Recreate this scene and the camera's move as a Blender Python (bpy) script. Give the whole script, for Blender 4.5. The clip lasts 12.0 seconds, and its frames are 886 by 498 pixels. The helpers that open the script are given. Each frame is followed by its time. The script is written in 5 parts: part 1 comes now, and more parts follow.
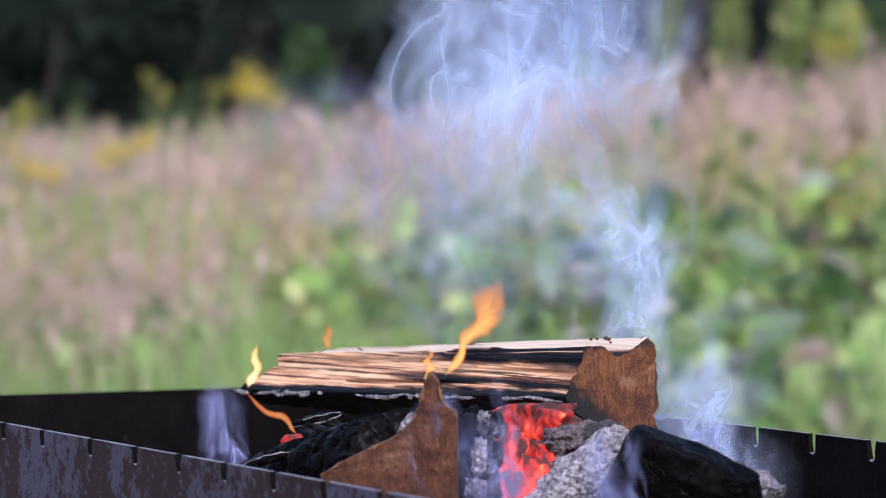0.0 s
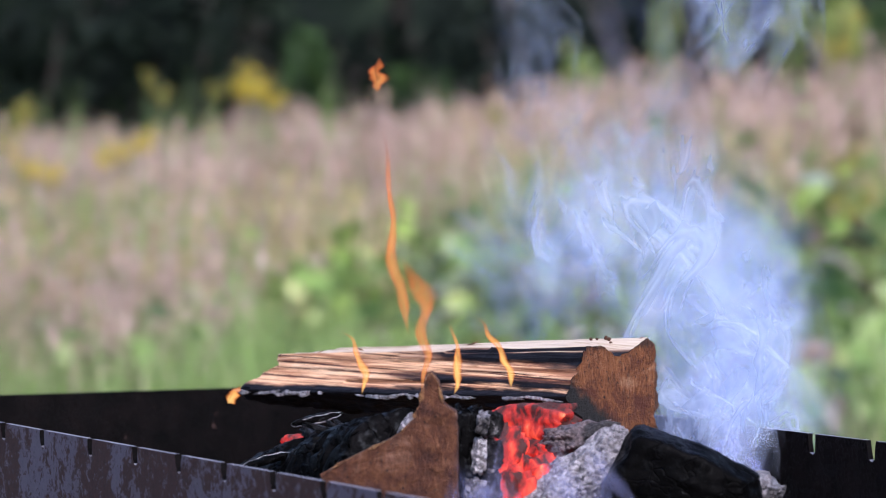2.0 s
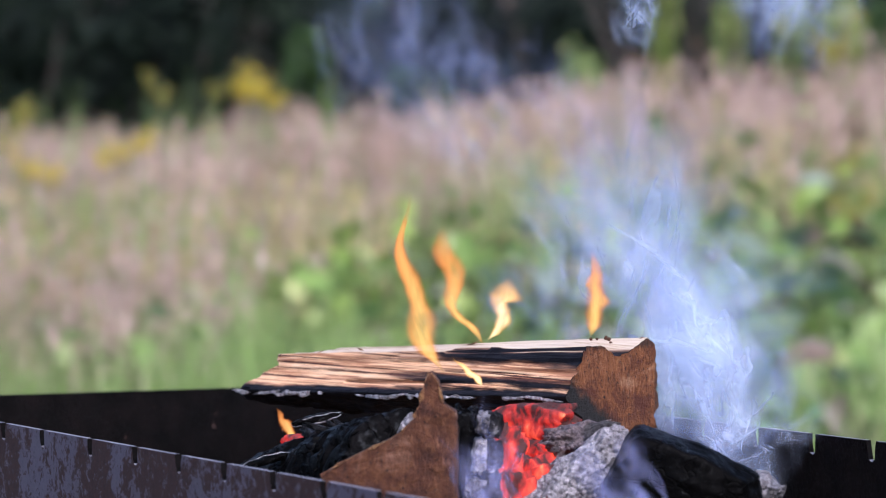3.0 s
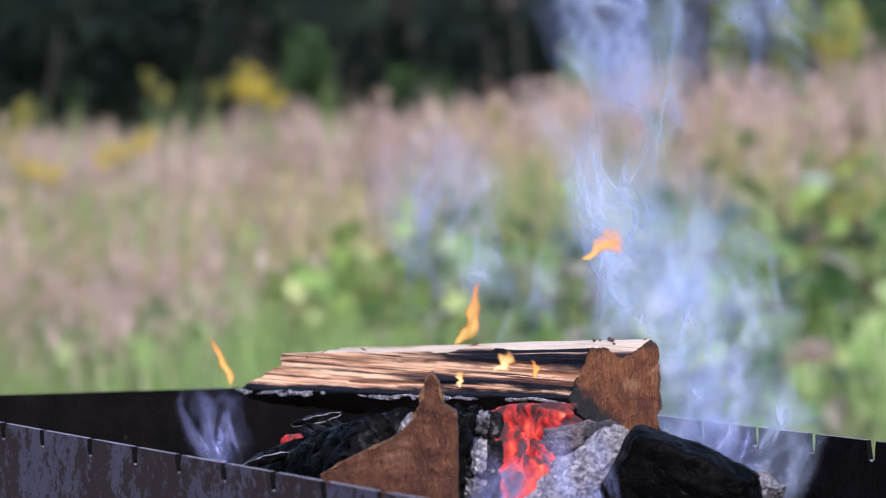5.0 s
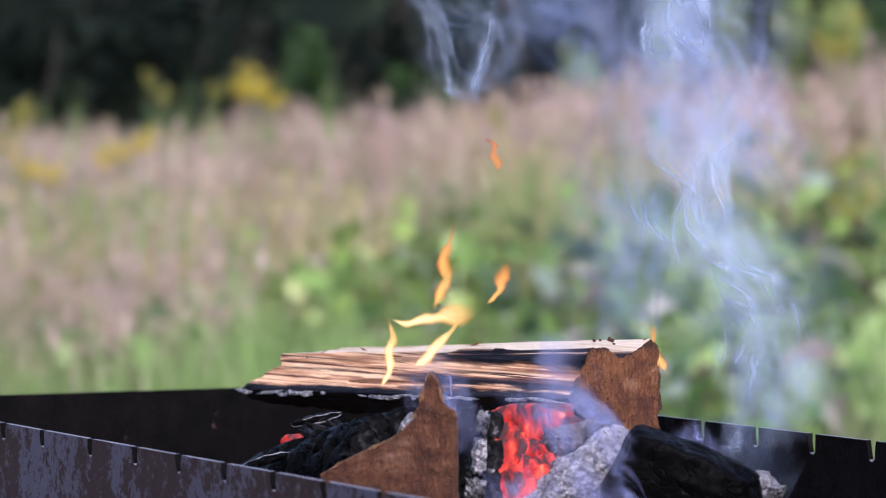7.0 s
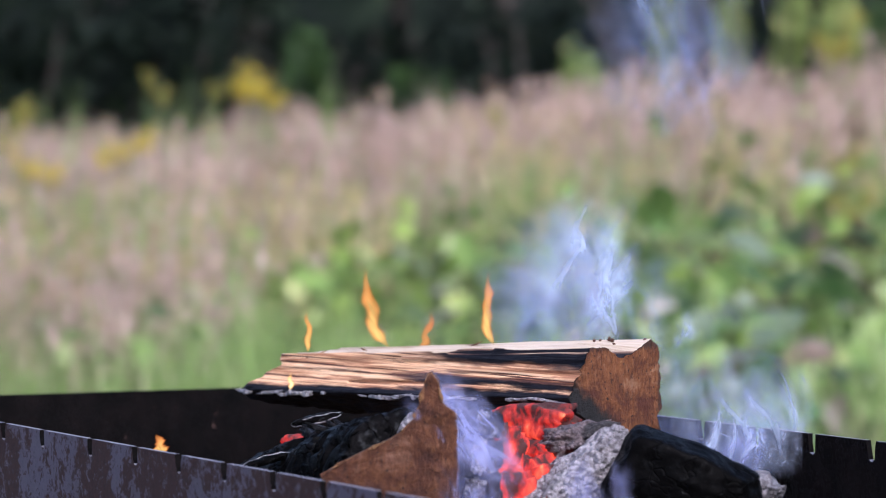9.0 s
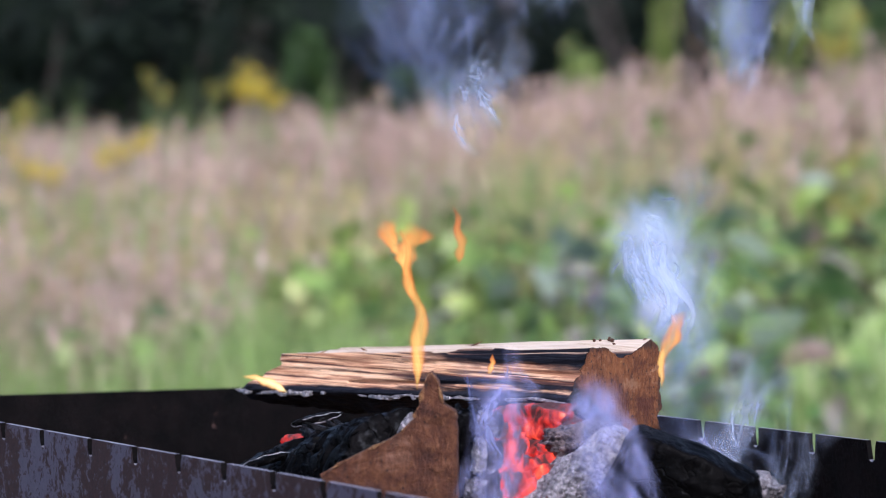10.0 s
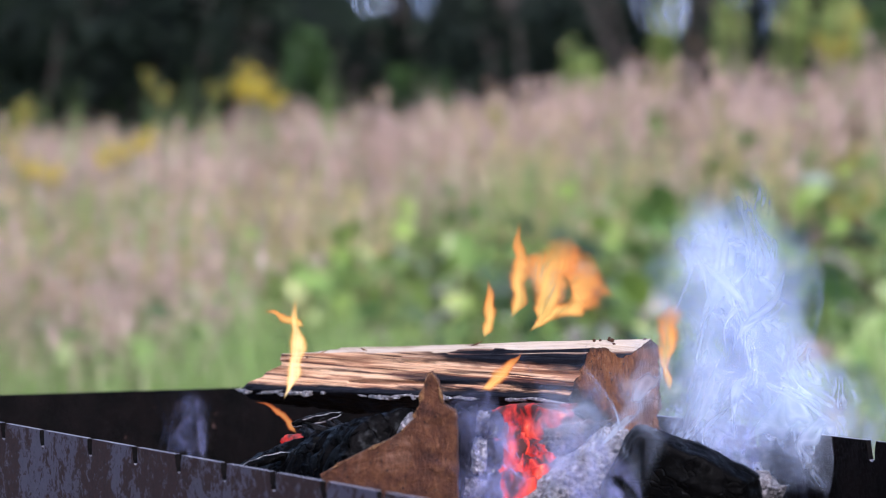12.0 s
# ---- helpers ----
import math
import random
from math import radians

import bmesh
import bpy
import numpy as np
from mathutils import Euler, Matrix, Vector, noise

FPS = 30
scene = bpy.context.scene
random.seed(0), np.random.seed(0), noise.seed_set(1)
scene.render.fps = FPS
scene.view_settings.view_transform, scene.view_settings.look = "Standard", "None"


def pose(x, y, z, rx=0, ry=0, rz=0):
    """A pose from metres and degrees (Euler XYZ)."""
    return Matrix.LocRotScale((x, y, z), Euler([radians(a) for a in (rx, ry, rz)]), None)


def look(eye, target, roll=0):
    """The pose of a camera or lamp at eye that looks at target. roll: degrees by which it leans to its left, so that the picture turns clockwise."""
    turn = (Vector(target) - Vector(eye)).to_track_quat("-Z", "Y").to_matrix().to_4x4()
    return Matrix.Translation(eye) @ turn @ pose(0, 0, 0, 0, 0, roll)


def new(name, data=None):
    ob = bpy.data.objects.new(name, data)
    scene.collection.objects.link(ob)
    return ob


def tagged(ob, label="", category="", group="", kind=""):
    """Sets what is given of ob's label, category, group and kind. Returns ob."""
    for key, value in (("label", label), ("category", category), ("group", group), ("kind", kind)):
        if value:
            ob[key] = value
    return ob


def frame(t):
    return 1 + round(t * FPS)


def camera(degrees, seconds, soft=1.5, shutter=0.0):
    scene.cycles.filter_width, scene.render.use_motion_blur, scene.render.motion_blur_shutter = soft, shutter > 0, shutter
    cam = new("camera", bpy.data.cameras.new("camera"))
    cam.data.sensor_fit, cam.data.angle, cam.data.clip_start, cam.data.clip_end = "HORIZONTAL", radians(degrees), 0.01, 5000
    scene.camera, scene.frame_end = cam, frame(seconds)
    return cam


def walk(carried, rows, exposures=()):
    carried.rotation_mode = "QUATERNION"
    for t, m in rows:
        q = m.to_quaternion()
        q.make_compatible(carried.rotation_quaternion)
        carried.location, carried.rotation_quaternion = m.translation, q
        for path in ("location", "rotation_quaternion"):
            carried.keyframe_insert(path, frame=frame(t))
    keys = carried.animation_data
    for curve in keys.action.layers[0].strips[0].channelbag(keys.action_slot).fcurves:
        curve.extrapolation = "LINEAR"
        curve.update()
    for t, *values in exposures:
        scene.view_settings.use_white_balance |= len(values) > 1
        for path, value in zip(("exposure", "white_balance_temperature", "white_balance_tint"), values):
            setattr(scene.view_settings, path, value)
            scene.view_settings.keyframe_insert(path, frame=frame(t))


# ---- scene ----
# ---- camera ----
# Long lens on a tripod, a hand's width above the rim of the grill, 1.9 m from the fire.
cam = camera(12.43, 12.0, 1.1)
cam.data.dof.use_dof = True
cam.data.dof.focus_distance = 1.93
cam.data.dof.aperture_fstop = 15.5
EYE = pose(0, -0.607, 0.94, 88.48, 0, 0)
walk(cam, [(0.0, EYE), (12.0, EYE)], [(0.0, 0.8, 5610, 19), (12.0, 0.8, 5610, 19)])
scene.cycles.transparent_max_bounces = 48

# ---- world and light ----
world = bpy.data.worlds.new("sky")
scene.world = world
world.use_nodes = True
wn = world.node_tree.nodes
sky = wn.new("ShaderNodeTexSky")
sky.sky_type = "NISHITA"
sky.sun_disc = False
sky.sun_elevation, sky.sun_rotation = radians(41), radians(162)
sky.dust_density = 3.0
world.node_tree.links.new(sky.outputs[0], wn["Background"].inputs["Color"])
wn["Background"].inputs["Strength"].default_value = 0.15

sun = new("sun", bpy.data.lights.new("sun", "SUN"))
sun.data.energy, sun.data.angle, sun.data.color = 1.7, radians(14), (1.0, 0.96, 0.92)
sun.matrix_basis = look((1.6, -3.4, 5.3), (0, 1.4, 0.8))


# ---- material helpers ----
class Mat:
    """Small helper round a node tree."""

    def __init__(self, name, rough=0.7, metal=0.0):
        self.m = bpy.data.materials.new(name)
        self.m.use_nodes = True
        self.t = self.m.node_tree
        self.n, self.l = self.t.nodes, self.t.links
        self.b = self.n["Principled BSDF"]
        self.out = self.n["Material Output"]
        self.b.inputs["Roughness"].default_value = rough
        self.b.inputs["Metallic"].default_value = metal

    def node(self, kind, **kw):
        nd = self.n.new(kind)
        for k, v in kw.items():
            nd.inputs[k.replace("_", " ")].default_value = v
        return nd

    def coords(self, which="Object", scale=(1, 1, 1), rot=(0, 0, 0)):
        tc = self.n.new("ShaderNodeTexCoord")
        mp = self.n.new("ShaderNodeMapping")
        mp.inputs["Scale"].default_value = scale
        mp.inputs["Rotation"].default_value = rot
        self.l.new(tc.outputs[which], mp.inputs["Vector"])
        return mp.outputs[0]

    def noise(self, vec, scale, detail=4, rough=0.55, dist=0.0):
        nd = self.node("ShaderNodeTexNoise", Scale=scale, Detail=detail, Roughness=rough, Distortion=dist)
        self.l.new(vec, nd.inputs["Vector"])
        return nd.outputs["Fac"]

    def voronoi(self, vec, scale, feature="F1"):
        nd = self.n.new("ShaderNodeTexVoronoi")
        nd.feature = feature
        nd.inputs["Scale"].default_value = scale
        self.l.new(vec, nd.inputs["Vector"])
        return nd.outputs["Distance"]

    def ramp(self, fac, *stops):
        nd = self.n.new("ShaderNodeValToRGB")
        el = nd.color_ramp.elements
        while len(el) < len(stops):
            el.new(0.5)
        for e, (p, c) in zip(el, stops):
            e.position = p
            e.color = (c, c, c, 1) if isinstance(c, (int, float)) else (*c, 1)
        self.l.new(fac, nd.inputs["Fac"])
        return nd.outputs["Color"]

    def mix(self, fac, a, b, mode="MIX"):
        nd = self.n.new("ShaderNodeMix")
        nd.data_type, nd.blend_type = "RGBA", mode
        for sock, v in ((nd.inputs[0], fac), (nd.inputs[6], a), (nd.inputs[7], b)):
            if isinstance(v, (int, float)):
                sock.default_value = v
            elif isinstance(v, tuple):
                sock.default_value = (*v, 1)
            else:
                self.l.new(v, sock)
        return nd.outputs[2]

    def math(self, op, a, b=0.0, clamp=False):
        nd = self.n.new("ShaderNodeMath")
        nd.operation, nd.use_clamp = op, clamp
        for sock, v in ((nd.inputs[0], a), (nd.inputs[1], b)):
            if isinstance(v, (int, float)):
                sock.default_value = v
            else:
                self.l.new(v, sock)
        return nd.outputs[0]

    def axis(self, vec, i):
        nd = self.n.new("ShaderNodeSeparateXYZ")
        self.l.new(vec, nd.inputs[0])
        return nd.outputs[i]

    def span(self, val, a, b, to0=0.0, to1=1.0):
        nd = self.n.new("ShaderNodeMapRange")
        nd.interpolation_type = "SMOOTHSTEP"
        self.l.new(val, nd.inputs[0])
        for i, v in enumerate((a, b, to0, to1)):
            nd.inputs[i + 1].default_value = v
        return nd.outputs[0]

    def color(self, sock):
        if isinstance(sock, tuple):
            self.b.inputs["Base Color"].default_value = (*sock, 1)
        else:
            self.l.new(sock, self.b.inputs["Base Color"])
        return self

    def bump(self, height, dist=0.002, strength=0.6):
        nd = self.node("ShaderNodeBump", Strength=strength, Distance=dist)
        self.l.new(height, nd.inputs["Height"])
        self.l.new(nd.outputs[0], self.b.inputs["Normal"])
        return self

    def info(self, which="Random"):
        return self.n.new("ShaderNodeObjectInfo").outputs[which]

    def island(self):
        return self.n.new("ShaderNodeNewGeometry").outputs["Random Per Island"]


def split_wood():
    """Freshly split pale wood, charred along the lower arris and in a patch near the sawn end."""
    m = Mat("split_wood", 0.8)
    o = m.coords("Object")
    coarse = m.noise(m.coords("Object", (5, 60, 170)), 1.6, 5, 0.6, 0.4)
    lines = m.noise(m.coords("Object", (7, 300, 620)), 1.5, 4, 0.6, 0.3)
    grain = m.math("ADD", m.math("MULTIPLY", coarse, 0.52), m.math("MULTIPLY", lines, 0.48))
    broad = m.noise(m.coords("Object", (3, 14, 40)), 2.0, 3)
    wood = m.ramp(grain, (0.37, (0.13, 0.045, 0.022)), (0.45, (0.42, 0.185, 0.092)), (0.51, (0.80, 0.465, 0.255)), (0.65, (0.90, 0.64, 0.41)))
    wood = m.mix(m.span(broad, 0.35, 0.7, 0, 0.25), wood, (0.76, 0.44, 0.27))
    split = m.noise(m.coords("Object", (4, 130, 380)), 1.4, 4, 0.6, 0.5)
    wood = m.mix(m.span(split, 0.43, 0.38), wood, (0.07, 0.025, 0.016))
    hair = m.noise(m.coords("Object", (5, 420, 1150)), 1.3, 3, 0.6, 0.25)
    wood = m.mix(m.span(hair, 0.41, 0.34, 0, 0.7), wood, (0.16, 0.06, 0.032))
    x, y, z = m.axis(o, 0), m.axis(o, 1), m.axis(o, 2)
    # the top face stays pale
    nrm = m.n.new("ShaderNodeNewGeometry").outputs["Normal"]
    up = m.math("MULTIPLY", m.span(m.axis(nrm, 2), 0.55, 0.85), m.span(m.math("SUBTRACT", z, m.math("MULTIPLY", x, 0.0564)), 0.0212, 0.0232))
    wood = m.mix(up, wood, m.ramp(grain, (0.36, (0.30, 0.20, 0.12)), (0.46, (0.55, 0.43, 0.31)), (0.7, (0.68, 0.57, 0.45))))
    wob = m.noise(m.coords("Object", (22, 60, 190)), 1.0, 5, 0.6, 0.2)
    wob2 = m.noise(m.coords("Object", (9, 60, 165)), 1.5, 6, 0.62, 0.15)
    edge = m.math("ADD", z, m.math("MULTIPLY", m.math("SUBTRACT", wob, 0.5), 0.009))
    low = m.span(m.math("SUBTRACT", edge, m.math("MULTIPLY", x, 0.0353)), 0.0112, 0.0092)
    # scorched streaks over the near half
    right = m.span(m.math("ADD", x, m.math("MULTIPLY", m.math("SUBTRACT", wob2, 0.5), 0.10)), 0.10, 0.165)
    patch = m.math("MULTIPLY", m.math("MULTIPLY", right, m.span(m.math("ADD", z, m.math("MULTIPLY", m.math("SUBTRACT", wob, 0.5), 0.010)), 0.0275, 0.0310)), m.span(x, 0.284, 0.274))
    streak = m.math("MULTIPLY", right, m.span(wob2, 0.41, 0.53))
    streak = m.math("MULTIPLY", streak, m.span(z, 0.027, 0.021))
    mid = m.math("MULTIPLY", m.span(wob2, 0.54, 0.62), m.math("MULTIPLY", m.span(x, 0.045, 0.09), m.span(x, 0.20, 0.15)))
    char = m.math("MAXIMUM", m.math("MAXIMUM", low, patch), m.math("MAXIMUM", streak, m.math("MULTIPLY", mid, 0.6)))
    char = m.math("MULTIPLY", char, m.math("SUBTRACT", 1.0, up))
    halo = m.span(char, 0.0, 0.5)
    wood = m.mix(m.math("MULTIPLY", halo, 0.55), wood, (0.20, 0.075, 0.045))
    m.color(m.mix(char, wood, (0.012, 0.012, 0.016)))
    m.l.new(m.math("SUBTRACT", 0.82, m.math("MULTIPLY", char, 0.20)), m.b.inputs["Roughness"])
    m.l.new(m.math("SUBTRACT", 0.25, m.math("MULTIPLY", char, 0.19)), m.b.inputs["Specular IOR Level"])
    m.bump(m.math("ADD", grain, m.math("MULTIPLY", m.voronoi(m.coords("Object", (60, 90, 110)), 1.5), m.math("MULTIPLY", char, 0.7))), 0.0016, 0.9)
    return m.m


def sawn_wood(name, tint=(1, 1, 1), scorched=False):
    """Weathered orange-brown sawn end grain; scorched: burnt black along its lower front corner."""
    m = Mat(name, 0.85)
    o = m.coords("Object")
    fine = m.noise(o, 1100, 4, 0.7)
    mid = m.noise(m.coords("Object", (1, 1, 0.7), (0.5, 0.4, 0)), 260, 6, 0.7, 0.6)
    broad = m.noise(o, 70, 4, 0.6, 0.4)
    saw = m.noise(m.coords("Object", (300, 900, 260), (0.7, 0, 0)), 1.0, 3, 0.5)
    c = m.ramp(m.math("ADD", m.math("MULTIPLY", mid, 0.55), m.math("ADD", m.math("MULTIPLY", broad, 0.35), m.math("MULTIPLY", saw, 0.15))),
               (0.36, (0.11, 0.043, 0.016)), (0.48, (0.27, 0.125, 0.043)), (0.58, (0.40, 0.215, 0.085)), (0.72, (0.55, 0.36, 0.19)))
    speck = m.noise(o, 620, 3, 0.6)
    rays = m.noise(m.coords("Object", (1, 0.9, 0.22), (0.5, 0, 0)), 640, 4, 0.65, 0.3)
    c = m.mix(m.span(rays, 0.44, 0.30, 0, 0.75), c, (0.06, 0.025, 0.012))
    c = m.mix(m.span(rays, 0.56, 0.72, 0, 0.6), c, (0.72, 0.50, 0.30))
    c = m.mix(m.span(speck, 0.37, 0.32), c, (0.035, 0.014, 0.008))
    c = m.mix(m.span(speck, 0.68, 0.73, 0, 0.6), c, (0.95, 0.78, 0.56))
    stain = m.noise(o, 52, 5, 0.7, 0.6)
    c = m.mix(m.span(stain, 0.53, 0.36, 0, 0.85), c, (0.12, 0.035, 0.018))
    c = m.mix(m.span(stain, 0.54, 0.68, 0, 0.7), c, (0.66, 0.53, 0.43))
    c = m.mix(1.0, c, tint, "MULTIPLY")
    if scorched:
        y, z = m.axis(o, 1), m.axis(o, 2)
        d = m.math("ADD", m.math("ADD", y, m.math("MULTIPLY", z, 0.95)), m.math("MULTIPLY", m.math("SUBTRACT", m.math("ADD", m.math("MULTIPLY", broad, 0.6), m.math("MULTIPLY", mid, 0.4)), 0.5), 0.030))
        c = m.mix(m.span(d, 0.0335, 0.0250), c, (0.008, 0.007, 0.007))
        rim = m.math("MAXIMUM", m.span(m.math("SUBTRACT", z, m.math("MULTIPLY", m.math("SUBTRACT", mid, 0.5), 0.006)), 0.0375, 0.0400), m.span(y, 0.0535, 0.0550))
        c = m.mix(m.math("MULTIPLY", rim, 0.7), c, (0.03, 0.015, 0.01))
    m.color(c)
    m.bump(m.math("ADD", m.math("MULTIPLY", mid, 1.0), m.math("ADD", m.math("ADD", fine, rays), saw)), 0.0020, 1.0)
    return m.m


def charcoal_mat(name="charcoal", ash=0.3, base=0.012, cracks=1.0, along=-118.0):
    """Black charcoal, fibrous along the wood and checked across it, with pale ash on its crests."""
    m = Mat(name, 0.42)
    o = m.coords("Object", (1, 1, 1), (0, 0, radians(along)))
    st = m.n.new("ShaderNodeMapping")
    st.inputs["Scale"].default_value = (0.16, 1.0, 1.0)
    m.l.new(o, st.inputs["Vector"])
    fibre = m.noise(st.outputs[0], 520, 5, 0.65, 0.4)
    m.l.new(m.span(m.noise(st.outputs[0], 300, 3, 0.6), 0.52, 0.70, 0.02, 0.05 + 0.30 * cracks), m.b.inputs["Specular IOR Level"])
    bent = m.mix(0.025, o, m.n.new("ShaderNodeTexNoise").outputs["Color"])
    cr = m.voronoi(bent, 62, "DISTANCE_TO_EDGE")
    n = m.noise(o, 130, 6, 0.68, 0.5)
    big = m.noise(o, 32, 4, 0.6)
    dark = m.ramp(n, (0.3, base * 0.3), (0.7, (base * 1.7, base * 1.55, base * 1.6)))
    pale = m.ramp(m.noise(o, 600, 4, 0.7), (0.35, (0.16, 0.15, 0.16)), (0.65, (0.55, 0.53, 0.54)))
    a = m.math("MULTIPLY", m.span(m.math("ADD", n, m.math("MULTIPLY", big, 0.8)), 1.28 - ash * 0.5, 1.38 - ash * 0.5), 0.9)
    m.color(m.mix(a, dark, pale))
    gap = m.span(cr, 0.0, 0.06)
    m.bump(m.math("ADD", m.math("MULTIPLY", gap, 1.2 * cracks), m.math("ADD", m.math("MULTIPLY", n, 0.35), m.math("MULTIPLY", fibre, 0.45 * cracks))), 0.0020, 0.9)
    return m.m


def ash_mat(name="ash", gain=(1, 1, 1), bare=0.9):
    """Grey-white crusted ash over burnt-out wood; bare: how much black shows through."""
    m = Mat(name, 0.95)
    o = m.coords("Object")
    n = m.noise(o, 260, 6, 0.7, 0.3)
    v = m.voronoi(o, 420)
    big = m.noise(o, 45, 4, 0.6)
    c = m.ramp(n, (0.3, (0.06, 0.050, 0.052)), (0.48, (0.24, 0.22, 0.235)), (0.68, (0.46, 0.44, 0.47)))
    c = m.mix(1.0, c, gain, "MULTIPLY")
    c = m.mix(m.span(big, 0.50, 0.60, 0, bare), c, (0.045, 0.038, 0.038))
    m.color(c)
    m.bump(m.math("SUBTRACT", n, m.math("MULTIPLY", v, 1.1)), 0.0042, 1.0)
    return m.m


def ember_mat(name="ember", power=2.6, cover=0.5):
    """Glowing coal: red to orange heat showing through a dark crust."""
    m = Mat(name, 0.9)
    o = m.coords("Object", (1, 1, 0.55))
    n = m.noise(o, 52, 3, 0.55, 0.8)
    f = m.noise(o, 210, 5, 0.7)
    heat = m.math("ADD", m.math("MULTIPLY", n, 0.80), m.math("MULTIPLY", f, 0.26))
    s = 0.24 * cover
    c = m.ramp(heat, (0.56 - s, (0.05, 0.002, 0.001)), (0.63 - s, (0.55, 0.012, 0.005)), (0.71 - s, (1.1, 0.10, 0.035)), (0.80 - s, (1.4, 0.48, 0.18)))
    m.color((0.02, 0.014, 0.013))
    m.l.new(c, m.b.inputs["Emission Color"])
    m.b.inputs["Emission Strength"].default_value = power
    m.bump(m.math("ADD", n, f), 0.003, 0.8)
    return m.m


def steel_mat(name, soot):
    """Thin sheet steel: blue-grey scale, dark rust blooms, soot inside."""
    m = Mat(name, 0.5, 0.3)
    o = m.coords("Object")
    n = m.noise(m.coords("Object", (1, 1, 0.8)), 85, 9, 0.74, 0.6)
    f = m.noise(o, 330, 6, 0.7)
    big = m.noise(m.coords("Object", (1, 1, 0.6)), 13, 4, 0.6, 0.4)
    mask = m.span(m.math("ADD", m.math("MULTIPLY", n, 0.6), m.math("ADD", m.math("MULTIPLY", f, 0.4), m.math("MULTIPLY", big, 0.45))), 0.685, 0.735)
    scale = m.ramp(big, (0.3, (0.105, 0.084, 0.140)), (0.7, (0.055, 0.043, 0.070)))
    rust = m.ramp(f, (0.3, (0.014, 0.005, 0.006)), (0.55, (0.043, 0.017, 0.018)), (0.8, (0.095, 0.042, 0.034)))
    c = m.mix(mask, scale, rust)
    if soot:
        s = m.ramp(m.noise(o, 60, 6, 0.65), (0.35, (0.002, 0.002, 0.002)), (0.7, (0.007, 0.005, 0.005)))
        spots = m.span(m.noise(o, 150, 3, 0.6), 0.68, 0.76, 0, 0.35)
        c = m.mix(spots, s, (0.12, 0.07, 0.06))
        m.b.inputs["Specular IOR Level"].default_value = 0.05
        m.b.inputs["Metallic"].default_value = 0.0
    m.color(c)
    m.l.new(m.math("ADD", 0.5, m.math("MULTIPLY", mask, 0.35)), m.b.inputs["Roughness"])
    m.bump(m.math("ADD", m.math("MULTIPLY", mask, 0.5), m.math("MULTIPLY", f, 0.5)), 0.0008, 0.6)
    return m.m


def plant_mat(name, c0, c1, c2=None, rough=0.6, trans=0.42, clump=4.0, single=False):
    """Leaves or blades, varied from piece to piece."""
    m = Mat(name, rough)
    r = m.info("Random") if single else m.island()
    n = m.noise(m.coords("Object", (1, 1, 0.4)), clump, 3)
    if single:
        n = m.math("ADD", m.math("MULTIPLY", r, 0.5), m.math("MULTIPLY", n, 0.4))
    mixed = m.math("ADD", m.math("MULTIPLY", r, 0.5), m.math("MULTIPLY", m.math("SUBTRACT", n, 0.40), 2.0), True)
    stops = [(0.0, c0), (0.6, c1)] + ([(0.95, c2)] if c2 else [])
    c = m.ramp(mixed, *stops)
    m.color(c)
    tr = m.n.new("ShaderNodeBsdfTranslucent")
    m.l.new(c, tr.inputs["Color"])
    mx = m.n.new("ShaderNodeMixShader")
    mx.inputs[0].default_value = trans
    m.l.new(m.b.outputs[0], mx.inputs[1])
    m.l.new(tr.outputs[0], mx.inputs[2])
    m.l.new(mx.outputs[0], m.out.inputs["Surface"])
    return m.m


def bark_mat():
    m = Mat("bark", 0.9)
    n = m.noise(m.coords("Object", (6, 6, 1.2)), 4, 6, 0.65, 0.4)
    m.color(m.ramp(n, (0.3, (0.018, 0.015, 0.013)), (0.7, (0.085, 0.07, 0.058))))
    m.bump(n, 0.02, 0.8)
    return m.m


def ground_mat():
    m = Mat("soil_and_turf", 0.95)
    o = m.coords("Object")
    n = m.noise(o, 1.3, 6, 0.6)
    f = m.noise(o, 24, 5, 0.7)
    c = m.ramp(m.math("ADD", m.math("MULTIPLY", n, 0.6), m.math("MULTIPLY", f, 0.4)), (0.3, (0.035, 0.04, 0.014)), (0.5, (0.075, 0.085, 0.028)), (0.7, (0.16, 0.13, 0.075)))
    m.color(c).bump(f, 0.03, 0.8)
    return m.m


